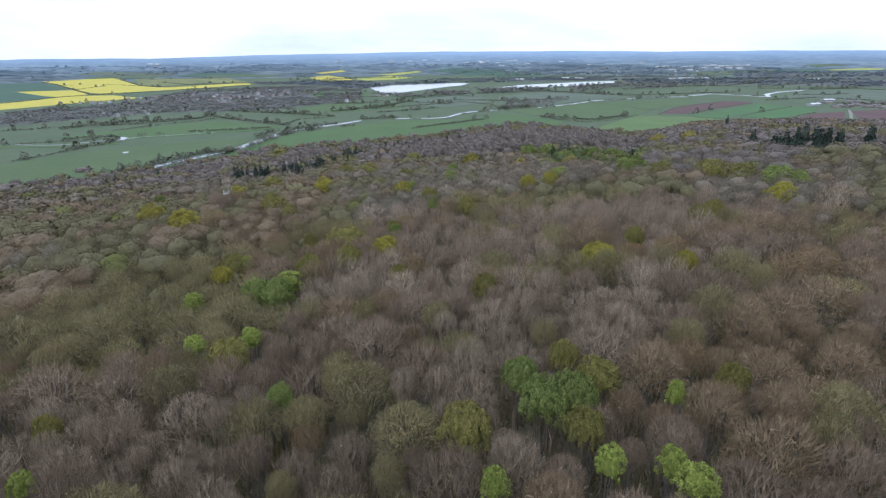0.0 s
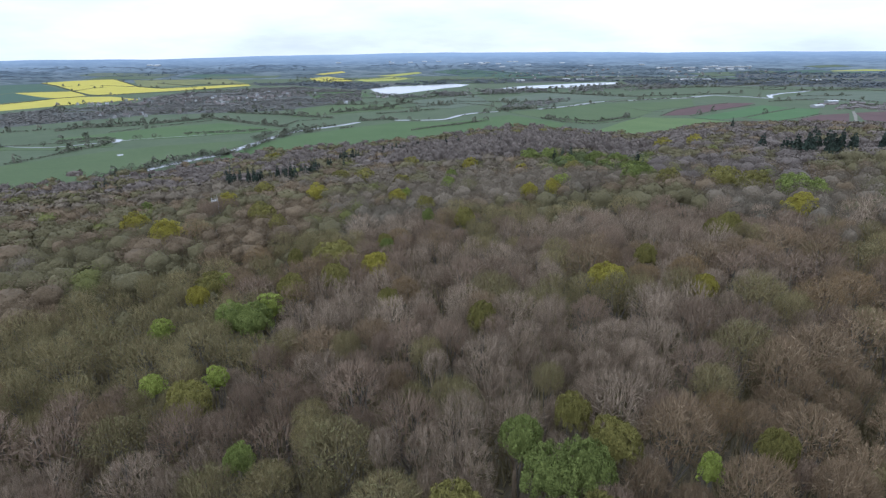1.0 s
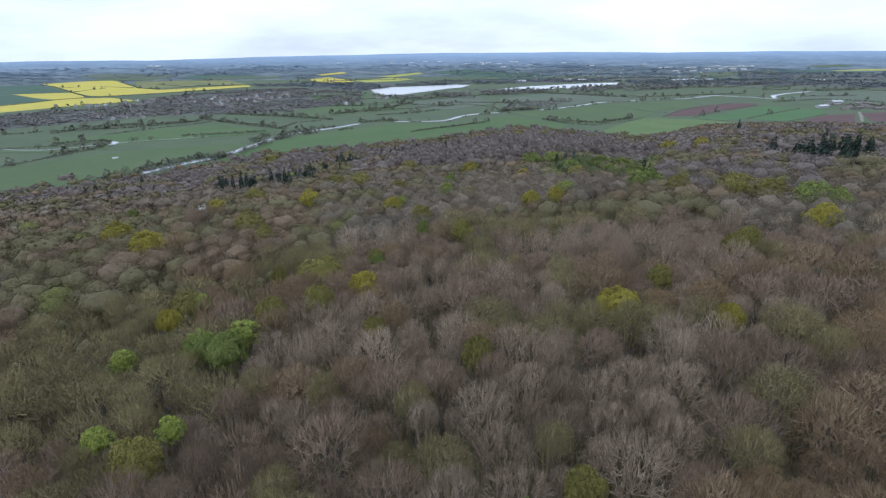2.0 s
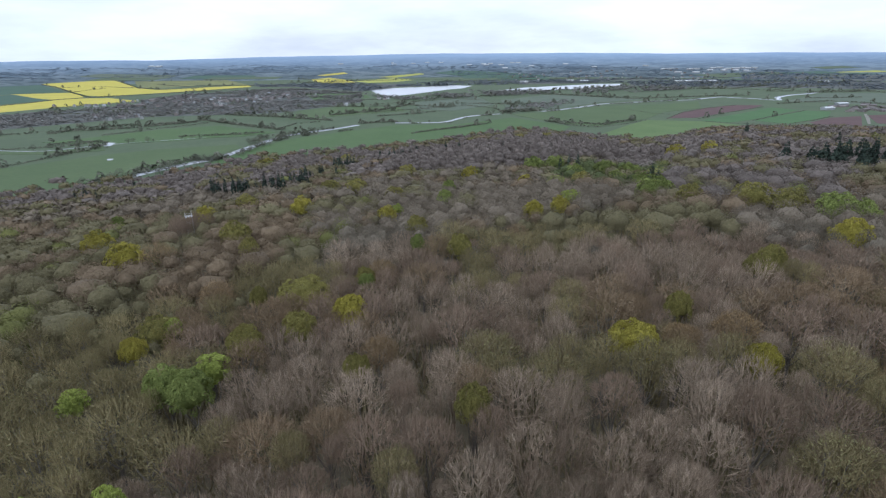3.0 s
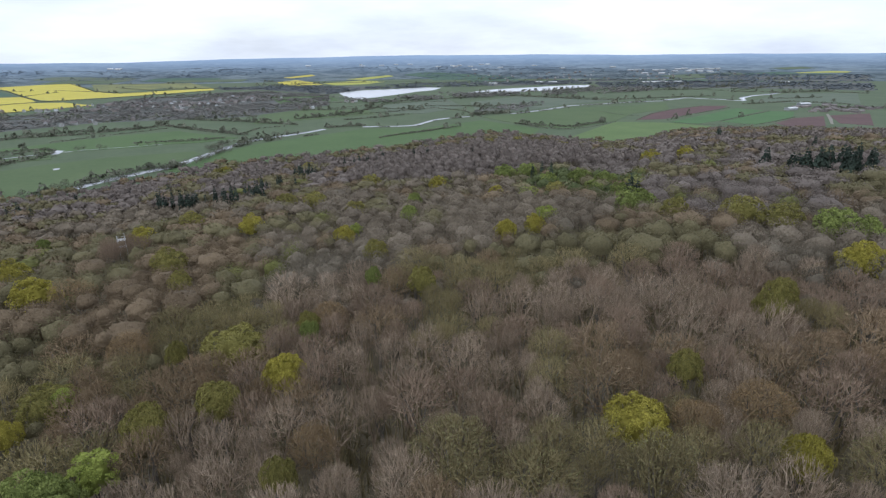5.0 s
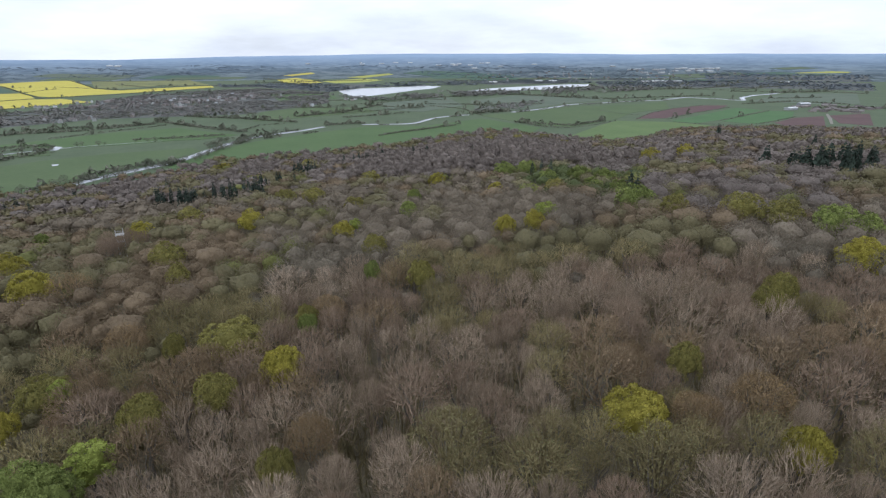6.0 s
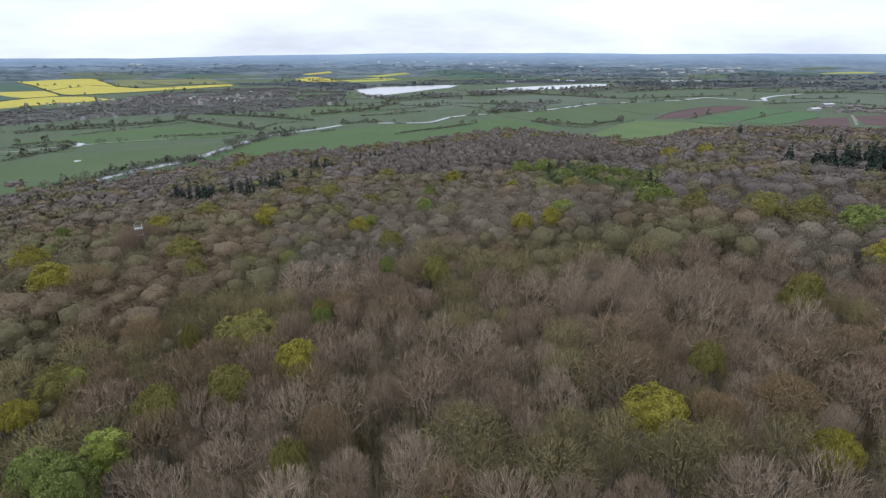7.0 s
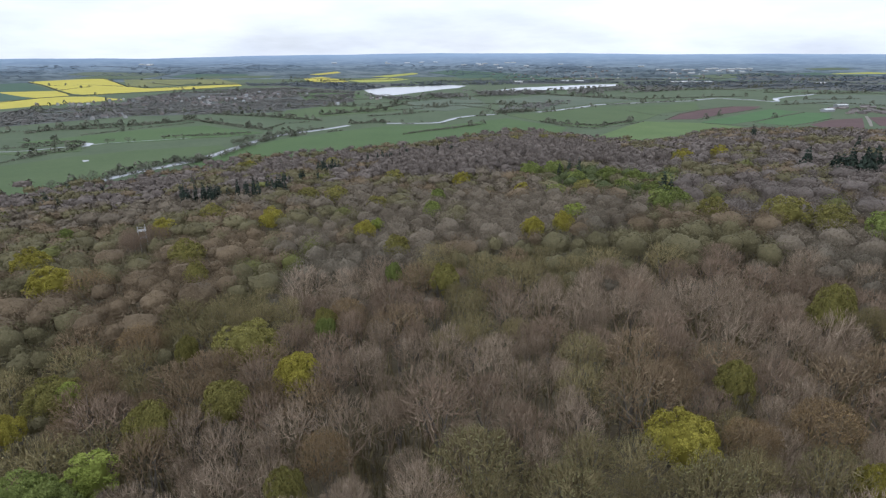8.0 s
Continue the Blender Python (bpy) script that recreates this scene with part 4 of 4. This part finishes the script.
HAZELS_FAR = [(83, 318, 6.0), (102, 238, 5.8), (-12, 407, 7.0), (-38, 348, 7.2), (-54, 352, 6.3), (-92, 318, 6.5), (120, 228, 7.4), (125, 215, 6.2), (-14, 313, 5.3), (-79, 576, 6.4), (-166, 589, 6.5), (137, 673, 7.9), (165, 592, 7.8), (183, 739, 7), (106, 676, 7)]
HAWTHORNS = [(30, 57, 1.3), (24, 44, 1.6), (18, 45, 1.6), (25, 41, 2.1), (6, 43, 1.6), (-43, 89, 2.3), (-33, 90, 2.1), (-56, 119, 2.7), (-46, 50, 1.5), (-35, 126, 3.5), (59, 245, 4.0), (68, 311, 4.8), (-53, 150, 2.0), (-9, 258, 2.5)]
MAPLES = [(-41, 75, 4.5), (1, 90, 3.1), (-17, 49, 1.9), (-5, 50, 2.2), (18, 78, 2.4), (39, 74, 3.1), (-13, 96, 2.8), (64, 106, 6.0), (65, 98, 3.5)]
COPPERS = [(-16, 58, 2.2), (-72, 92, 3.2), (36, 67, 2.7), (-4, 124, 3.6), (47, 119, 3.4), (57, 121, 4.5), (-8, 172, 4.5), (-50, 169, 5.3), (-86, 212, 6.5), (72, 101, 5.2), (80, 104, 4.5)]
YELLOW_OAKS = [(-13, 148, 4.2), (-57, 140, 2.8), (40, 121, 4.9), (55, 110, 2.7), (-131, 252, 6.9), (-100, 216, 6.7), (-106, 299, 6.0), (-58, 297, 6.0), (-13, 252, 4.5), (117, 175, 5.0), (42, 230, 3.7), (52, 232, 3.7), (29, 380, 5.7), (55, 327, 4.5), (176, 420, 8.0), (195, 411, 6.3), (-160, 592, 6.5)]
SPECIAL = (("yellow", YELLOW_OAKS), ("green", SYCAMORES), ("green", SYCAMORES_FAR), ("lime", HAWTHORNS), ("olive", HAZELS), ("olive", HAZELS_FAR), ("russet", COPPERS), ("bud", MAPLES))
plant_rng = np.random.default_rng(5)
note(-105, 279.3, 1.0)
for i, (x, y) in enumerate(((-109, 275), (-102, 274), (-112, 283), (-97, 280), (-105, 286), (-103, 267))):
    plant("beech", x, y, 4.6, 18.6 + 0.6 * (i % 3), 1.3 * i, True)
for kind, spots in SPECIAL:
    for i, (x, y, r) in enumerate(spots):
        plant(kind, x, y, r, 17.0 + 0.25 * (r - 4) + (0 if y < 175 else 2.4 if r > 6 else 1.3), plant_rng.uniform(0, 6.28), y > 175)

CONIFERS = [conifer_tree("spruce", 150 + i, 2.5, 16, 12) for i in range(2)]
PINES = [conifer_tree("pine", 160 + i, 4.4, 10, 13, True) for i in range(2)]
SPRUCE_AT = [(106, 286), (110, 288), (86, 382), (92, 384), (94, 370), (-137, 393), (-132, 397), (-118, 383), (-115, 390), (-101, 382), (-101, 397), (-91, 387), (-89, 410), (-80, 395), (-83, 430), (-75, 437), (-79, 509), (-70, 494), (-68, 510), (-36, 563), (-28, 569), (-22, 550), (-11, 584), (19, 591), (32, 585), (72, 557)]
SPRUCE_EDGE = [(-257, 436), (-248, 434), (-241, 435), (-169, 480), (-239, 484), (286, 530), (289, 534), (306, 567)]
PINE_AT = [(198, 334), (206, 325), (211, 313), (219, 309), (214, 300), (224, 297), (209, 292), (226, 308), (276, 402)] + [(202 + 5.6 * i + plant_rng.normal(0, 2), 322 - 2.6 * i + plant_rng.normal(0, 6)) for i in range(18)]
SPRUCE_MORE = [(u + plant_rng.normal(0, 4), v + plant_rng.normal(0, 5)) for u, v in SPRUCE_AT[5:25] for _ in range(2)]
for name, kinds, spots, label, r0, h0 in (("spruce_tree", CONIFERS, SPRUCE_AT + SPRUCE_EDGE + SPRUCE_MORE, "dark green pointed spruce standing among bare trees", 1.15, 22.5),
                                          ("pine_tree", PINES, PINE_AT, "broad dark pine tree in a conifer stand", 1.0, 23.5)):
    roots = [tree_thing(name, k, label) for k in kinds]
    for i, (x, y) in enumerate(spots):
        ob = roots[i] if i < 2 else copy_thing(roots[i % 2], Matrix())
        s = r0 * plant_rng.uniform(0.85, 1.35)
        ob.matrix_basis = Matrix.LocRotScale((x, y, float(height(x, y))), Euler((0, 0, plant_rng.uniform(0, 6.28))), (s, s, h0 / TREE_H * plant_rng.uniform(0.88, 1.1)))
        note(x, y, 2.6 if name == "spruce_tree" else 4.0)


# drifts of pale ash on the crest, as centre and half-widths
ASH_DRIFTS = [(-50, 66, 22, 13), (-24, 52, 16, 10), (-18, 119, 12, 17), (18, 138, 14, 19), (2, 119, 7, 18), (35, 100, 15, 9), (-12, 209, 20, 33), (54, 172, 9, 27), (107, 174, 20, 16), (19, 103, 6, 8), (49, 99, 11, 8), (67, 153, 13, 20), (0, 147, 7, 15)]


def mixture(x, y, rng, away):
    """Which tree grows where: rounded oaks and budding maples on the lower flank, ash in drifts along the crest, beech beyond."""
    a = noise.noise((x / 38, y / 38, 3.0)) + rng.normal(0, 0.12)
    b = noise.noise((x / 45, y / 45, 9.0)) + rng.normal(0, 0.20)
    if ((x - 95) / 34) ** 2 + ((y - 345) / 55) ** 2 < rng.uniform(0.5, 1.1):
        return rng.choice(("green", "green", "green", "bud", "oak"))
    if 420 < y < 640 and -30 < x < 170:
        return "grey"
    if any(((x - u) / w) ** 2 + ((y - v) / h) ** 2 < rng.uniform(0.7, 1.2) for u, v, w, h in ASH_DRIFTS):
        return "ash" if rng.random() < 0.85 else "beech"
    flank = x + 0.25 * y < 20 and 95 < y < 330
    if y < 100:
        return "ash" if a > 0.14 else "bud" if b > 0.14 else "beech" if a > -0.15 else "oak"
    if b > (-0.08 if flank else 0.20 if y < 250 else 0.30):
        return "olive" if away > 150 and rng.random() < 0.12 else "russet" if away > 150 and rng.random() < 0.06 else "bud"
    if flank:
        return "oak" if a > -0.25 else "beech"
    if y < 230:
        return "ash" if a > 0.2 else "beech" if a > -0.15 else "oak"
    return ("grey" if x > 100 or y > 400 else "beech") if a > -0.25 else "oak" if a > -0.4 else "bud"


# near and middle wood: trees one by one; beyond it one mass of plainer trees
FAR_KINDS = {"ash": 0, "oak": 1, "beech": 2, "bud": 3, "olive": 4, "russet": 5, "yellow": 6, "green": 7, "grey": 8}


def tones(name, dark, light):
    """Three shades of one kind of crown, from tree to tree."""
    return [material(name, tuple(v * k * 0.80 for v in dark), tuple(v * k * 1.10 for v in light), 22, island=0.13, fine=0.6, bump=0.5) for k in (0.66, 0.70, 0.74)]


# the last, mauve kind is a bluer beech, with some distance haze in its colour
FAR_MATS = (tones("far_ash_crowns", (0.215, 0.182, 0.132), (0.287, 0.245, 0.182)) + tones("far_oak_crowns", (0.205, 0.152, 0.092), (0.28, 0.212, 0.135))
            + tones("far_beech_crowns", (0.212, 0.172, 0.122), (0.272, 0.226, 0.166)) + tones("far_budding_crowns", (0.175, 0.155, 0.08), (0.235, 0.205, 0.11))
            + tones("far_olive_crowns", (0.16, 0.165, 0.05), (0.22, 0.22, 0.07)) + tones("far_russet_crowns", (0.19, 0.14, 0.085), (0.25, 0.19, 0.115))
            + tones("far_yellow_crowns", (0.24, 0.23, 0.04), (0.32, 0.30, 0.06)) + tones("far_green_crowns", (0.098, 0.118, 0.047), (0.138, 0.162, 0.062)) + tones("far_mauve_hazed_crowns", (0.203, 0.168, 0.142), (0.260, 0.219, 0.190)))
FAR_SHAPE = {0: (1.12, 0.60, 0.8, 0.8), 1: (1.0, 0.75, 0.4, 0.2), 2: (1.06, 0.70, 0.6, 0.4), 3: (1.0, 0.75, 0.4, 0.2), 8: (1.0, 0.72, 0.5, 0.3)}


def far_set(seed, n, width, segs, rows, flat, full):
    """Four trees of each of the nine kinds, as fine as their distance needs."""
    kinds = []
    for k in range(9):
        deep, heart, up, spiky = FAR_SHAPE.get(k, (1.0, 0.70, 0.4, 0.0))
        kinds.append([far_tree(seed + 10 * k + i, 4.7, flat * deep * d, n, width, 4 <= k < 8, segs, rows, heart * full, up, spiky) for i, d in enumerate(DEPTHS)])
    return kinds


FAR_CLOSE = far_set(400, 560, 0.135, 8, 4, 0.9, 0.8)
FAR_NEAR = far_set(200, 140, 0.29, 7, 4, 0.74, 0.93)
FAR_FAR = far_set(300, 32, 0.60, 6, 3, 0.58, 1.0)
far_v, far_t, far_m, far_s, far_n = [], [], [], [], 0
wood_rng = np.random.default_rng(11)
STEP = 4.6
# the tall trees first; then smaller and lower ones into the gaps between them
for round_no, scale, share in ((0, 1.0, 0.72), (1, 0.78, 0.64), (2, 0.58, 0.58)):
    for i, j in ((i, j) for j in range(-24, 235) for i in range(-165, 240)):
        x = (i + wood_rng.random()) * STEP
        y = (j + wood_rng.random()) * STEP
        az = abs(math.degrees(math.atan2(x - HUB[0], y + 40)))
        r = math.hypot(x - HUB[0], y - HUB[1])
        if az > (46 if r < 150 else 41):
            continue
        away = math.hypot(x - 0.14 * y, max(0.0, y - 67, -y))
        if round_no == 2 and away > 190:
            continue
        size = scale * float(np.clip(wood_rng.lognormal(1.66, 0.28), 3.2, 8.2)) * (0.92 if y < 100 else 1.12 if away < 135 else 1.36)
        if away < 135:
            size = min(size, 6.4)
        if 420 < y < 640 and -30 < x < 170:
            size *= 0.62
        if r > float(edge_of_wood(x, y)) + wood_rng.normal(0, 12) or crowded(x, y, size, share - (0.06 if away > 135 else 0)):
            continue
        note(x, y, size)
        kind = mixture(x, y, wood_rng, away)
        tall = float(np.clip(16.6 + 0.4 * (min(size / scale, 8.0) - 5.2) + wood_rng.normal(0, 1.1), 13, 20)) - (0, 0.7, 1.6)[round_no]
        if 420 < y < 640 and -30 < x < 170:
            tall += 3.0
        turn, variant = wood_rng.uniform(0, 6.28), int(wood_rng.integers(0, 3))
        if away < (54, 46, 38)[round_no] and y > 22 and az < 44:
            plant(kind, x, y, size, tall, turn)
        elif (away < (142, 128, 108)[round_no] and y > 18 and az < 44) or (away < 75 and y <= 22):
            plant(kind, x, y, size, tall, turn, True)
        else:
            k = FAR_KINDS[kind]
            v, t, sm = (FAR_CLOSE if away < 240 else FAR_NEAR if away < 370 else FAR_FAR)[k][crown_class(size)]
            c, s = math.cos(turn), math.sin(turn)
            w = size / 4.7
            rot = np.array([[c * w, -s * w, 0], [s * w, c * w, 0], [0, 0, tall / TREE_H]])
            far_v.append(v @ rot.T + np.array([x, y, float(height(x, y))]))
            far_t.append(t + far_n)
            far_m.append(np.full(len(t), 3 * k + variant))
            far_s.append(np.arange(len(t)) < sm)
            far_n += len(v)
far_wood = new("far_woodland", mesh_of("far_woodland", np.concatenate(far_v), np.concatenate(far_t), FAR_MATS, np.concatenate(far_m), np.concatenate(far_s)))
tagged(far_wood, "bare grey-brown and olive spring woodland covering the hillside", "woodland", kind="stuff")

# understorey between the trunks
under_rng = np.random.default_rng(21)
soup = Soup()
for _ in range(4200):
    y = under_rng.uniform(20, 230)
    x = under_rng.uniform(-0.95, 0.95) * (y + 40)
    p = np.array([x, y, float(height(x, y))])
    n = 22
    d = dome(under_rng, n, 0.0)
    axes = np.array([1, 1, 0]) * under_rng.uniform(1.8, 3.8) + np.array([0, 0, under_rng.uniform(3.5, 10.0)])
    low = np.maximum(unit(d - np.array([0, 0, 0.45]) + 0.3 * under_rng.normal(size=(n, 3))), (-1, -1, 0))
    sprays(soup, p + low * axes * 0.65, p + d * axes + under_rng.normal(0, 0.5, (n, 3)), 0.16 * under_rng.uniform(0.6, 1.3, n), under_rng, d)
tagged(new("undergrowth", soup.mesh("undergrowth", M_SHRUB)), "low green and brown shrubs under the bare trees", "undergrowth", kind="stuff")


# ---- buildings ----
def part(name, bm, mat, parent, label=""):
    me = bpy.data.meshes.new(name)
    bmesh.ops.recalc_face_normals(bm, faces=bm.faces)
    bm.to_mesh(me)
    bm.free()
    me.materials.append(mat)
    ob = new(name, me)
    ob.parent = parent
    return tagged(ob, label) if label else ob


def box(bm, x0, x1, y0, y1, z0, z1):
    bmesh.ops.create_cube(bm, size=1.0, matrix=Matrix.LocRotScale(((x0 + x1) / 2, (y0 + y1) / 2, (z0 + z1) / 2), None, (x1 - x0, y1 - y0, z1 - z0)))
    return bm


def gable(bm, lx, ly, eave, ridge, over=0.4, thick=0.3):
    """A pitched roof with overhanging eaves and some thickness."""
    hx, hy = lx / 2 + over, ly / 2 + over
    drop = over * (ridge - eave) / (ly / 2)
    for s in (-1, 1):
        top = [bm.verts.new(c) for c in ((-hx, 0, ridge), (hx, 0, ridge), (hx, s * hy, eave - drop), (-hx, s * hy, eave - drop))]
        up = [bm.verts.new((v.co.x, v.co.y, v.co.z + thick)) for v in top]
        bm.faces.new(top)
        bm.faces.new(up[::-1])
        for i in range(4):
            bm.faces.new((top[i - 1], top[i], up[i], up[i - 1]))
    return bm


def walls(bm, lx, ly, eave, ridge):
    hx, hy = lx / 2, ly / 2
    a = [bm.verts.new((sx * hx, y, z)) for sx in (-1, 1) for y, z in ((-hy, -0.5), (hy, -0.5), (hy, eave), (0, ridge), (-hy, eave))]
    bm.faces.new(a[:5])
    bm.faces.new(a[5:])
    for i, j in ((0, 1), (1, 2), (4, 0)):
        bm.faces.new((a[i], a[j], a[j + 5], a[i + 5]))
    return bm


def house(lx, ly, eave, ridge, wall_mat, roof_mat, label, chimney=True, name="house"):
    root = new(name)
    part("wall", walls(bmesh.new(), lx, ly, eave, ridge), wall_mat, root)
    part("roof", gable(bmesh.new(), lx, ly, eave, ridge), roof_mat, root)
    if chimney:
        part("chimney", box(bmesh.new(), lx * 0.32, lx * 0.32 + 1.0, -0.5, 0.5, eave, ridge + 1.4), M_BRICK, root)
    return tagged(root, label, name.replace("_", " "), "buildings of the valley")


HOUSES = [house(11, 7.5, 5.2, 8.6, M_BRICK, M_TILE, "brick village house with a tiled pitched roof"),
          house(14, 8, 5.0, 8.4, M_RENDER, M_TILE, "pale rendered village house with a dark pitched roof"),
          house(18, 7, 5.4, 8.2, M_BRICK, M_TILE, "long terrace of brick houses with a tiled roof"),
          house(9, 7, 5.0, 8.0, M_RENDER, M_GREYSHEET, "small white house with a grey roof")]
home_rng = np.random.default_rng(31)
spots = []
for cx, cy, wx, wy, n in ((-670, 1225, 70, 30, 10), (-830, 1500, 60, 10, 12), (-700, 1650, 110, 60, 30), (-590, 1560, 80, 60, 22), (-500, 1720, 60, 80, 20), (-450, 1840, 60, 40, 12), (-231, 1465, 14, 8, 4), (-140, 1640, 20, 10, 3), (-560, 1640, 60, 40, 10), (-500, 1440, 20, 20, 3)):
    for _ in range(n):
        spots.append((home_rng.normal(cx, wx), home_rng.normal(cy, wy)))
for _ in range(80):
    spots.append((home_rng.uniform(350, 1900), home_rng.uniform(2650, 3500)))
for i, (x, y) in enumerate(spots):
    k = int(home_rng.choice(4, p=(0.4, 0.25, 0.2, 0.15))) if i >= 4 else i
    ob = HOUSES[k] if i < 4 else copy_thing(HOUSES[k], Matrix())
    ob.matrix_basis = pose(x, y, float(height(x, y)), 0, 0, home_rng.choice((10, 35, 100, 125)) + home_rng.normal(0, 8)) @ Matrix.Scale(0.82, 4)

BARNS = [house(28, 13, 4.2, 6.2, M_GREYSHEET, M_SHEET, "large farm barn with a pale sheet roof", False, "barn"),
         house(17, 8, 3.0, 4.6, M_BRICK, M_TILE, "long brick farm barn with a tiled roof", False, "barn"),
         house(34, 16, 5.0, 6.4, M_RENDER, M_SHEET, "long white warehouse with a low pale roof", False, "warehouse")]
barn_at = [(0, 858, 1239, 20), (0, 958, 1337, 10), (1, 937, 1297, 15), (1, 940, 1185, 5), (1, 1012, 1252, 0), (1, 952, 1231, 100), (1, 932, 1258, 15), (1, 895, 1189, 95), (1, 872, 1191, 20), (1, 937, 1153, 100),
           (1, 985, 1300, 100), (1, 1000, 1262, 95), (1, 1045, 1275, 100), (1, 1020, 1215, 10), (1, 975, 1210, 80), (1, 965, 1175, 20), (1, 1010, 1330, 110), (1, 905, 1225, 10)]
shed_at = [(2, 1678, 3448, 0), (2, 1729, 3378, 5), (2, 1790, 3390, 0), (2, 1844, 3372, 10), (2, 1032, 2402, 0), (2, 1065, 2396, 80), (2, 1120, 2385, 0), (2, 1393, 3465, 5), (2, 1525, 3413, 0), (2, 374, 4147, 0), (2, 584, 4199, 5), (2, -1904, 4015, 0), (2, -1852, 4026, 0), (2, 397, 2480, 0), (2, 608, 2540, 5), (2, 660, 2500, 0), (2, 1539, 2254, 0), (2, -284, 4314, 85)]
shed_at += [(2, -266, 4211, 0), (2, -131, 4255, 4), (2, -29, 4301, 0), (2, 74, 4296, 0), (2, 267, 4084, 8), (2, 384, 4073, 0), (2, 489, 4059, 0), (2, 486, 3812, 0), (2, 1588, 3295, 5), (2, 1658, 3275, 0), (2, 1714, 3254, 0), (2, 1743, 3193, 6), (2, 1372, 3216, 0),
            (2, 1461, 3190, 0), (2, -654, 4248, 0), (2, -1842, 3981, 0), (2, 677, 3931, 5), (2, 930, 4026, 0), (2, 1052, 3751, 0), (2, 1387, 3751, 0)]
started = set()
shed_at += [(2, x + 48, y + 14, turn + 8) for _, x, y, turn in shed_at[:12]]
farm_rng = np.random.default_rng(51)
barn_at += [(1, farm_rng.normal(970, 45), farm_rng.normal(1238, 32), farm_rng.choice((10, 100))) for _ in range(12)]
for k, x, y, turn in barn_at + shed_at:
    ob = copy_thing(BARNS[k], Matrix()) if k in started else BARNS[k]
    started.add(k)
    ob.matrix_basis = pose(x, y, float(height(x, y)), 0, 0, turn)

field("track", M_TRACK, [(759, 992), (764, 992), (822, 1070), (874, 1147), (869, 1148), (816, 1072)], 0.36)

# a pale timber canopy tower that stands out of the treetops
tower = new("canopy_tower")
for sx in (-1, 1):
    for sy in (-1, 1):
        part("post", box(bmesh.new(), sx * 1.3 - 0.11, sx * 1.3 + 0.11, sy * 1.3 - 0.11, sy * 1.3 + 0.11, -8.5, 18.4 + 0.4 * sx * sy), M_TIMBER, tower)
for z in (13.5, 16.4):
    part("deck", box(bmesh.new(), -1.6, 1.6, -1.6, 1.6, z, z + 0.16), M_TIMBER, tower)
for s in (-1, 1):
    part("rail", box(bmesh.new(), -1.5, 1.5, s * 1.45 - 0.06, s * 1.45 + 0.06, 17.4, 17.54), M_TIMBER, tower)
    part("rail", box(bmesh.new(), s * 1.45 - 0.06, s * 1.45 + 0.06, -1.5, 1.5, 17.4, 17.54), M_TIMBER, tower)
for s in (-1, 1):
    for lean in (-1, 1):
        brace = box(bmesh.new(), -0.07, 0.07, -0.07, 0.07, -1.75, 1.75)
        bmesh.ops.transform(brace, matrix=pose(s * 1.3, 0, 15.1, lean * 42, 0, 0), verts=brace.verts)
        part("brace", brace, M_TIMBER, tower)
tower.matrix_basis = pose(-105, 279.3, 37.0, 0, 0, 25)
tagged(tower, "pale timber observation tower rising just above the treetops", "tower")

# trees along the river bank
BANK = bare_tree("bank", 170, M_HEDGE, 5.0, 7.4, (5, 5, 4, 2), 0.3, 0.8, (0.23, 0.21, 0.166))
bank_first = None
bank_rng = np.random.default_rng(41)
for x0, y0, x1, y1, n in ((-340, 580, -260, 740, 44), (-258, 745, -236, 900, 36), (-236, 900, -160, 1000, 14), (-97, 1080, 40, 1090, 5), (150, 1225, 240, 1265, 9), (240, 1262, 700, 1535, 16), (-480, 850, -350, 905, 7), (-570, 800, -480, 850, 8)):
    for _ in range(n):
        f = bank_rng.random()
        d = bank_rng.choice((-14, 13)) + bank_rng.normal(0, 3)
        x, y = x0 + (x1 - x0) * f + d, y0 + (y1 - y0) * f + bank_rng.normal(0, 3)
        s = bank_rng.uniform(0.6, 1.15)
        if bank_first is None:
            ob = bank_first = tagged(tree_thing("willow_tree", BANK, "bare grey-brown willow standing on the river bank"), group="willows along the river")
        else:
            ob = copy_thing(bank_first, Matrix())
        ob.matrix_basis = Matrix.LocRotScale((x, y, float(height(x, y))), Euler((0, 0, bank_rng.uniform(0, 6.28))), (s, s, s * 0.58))
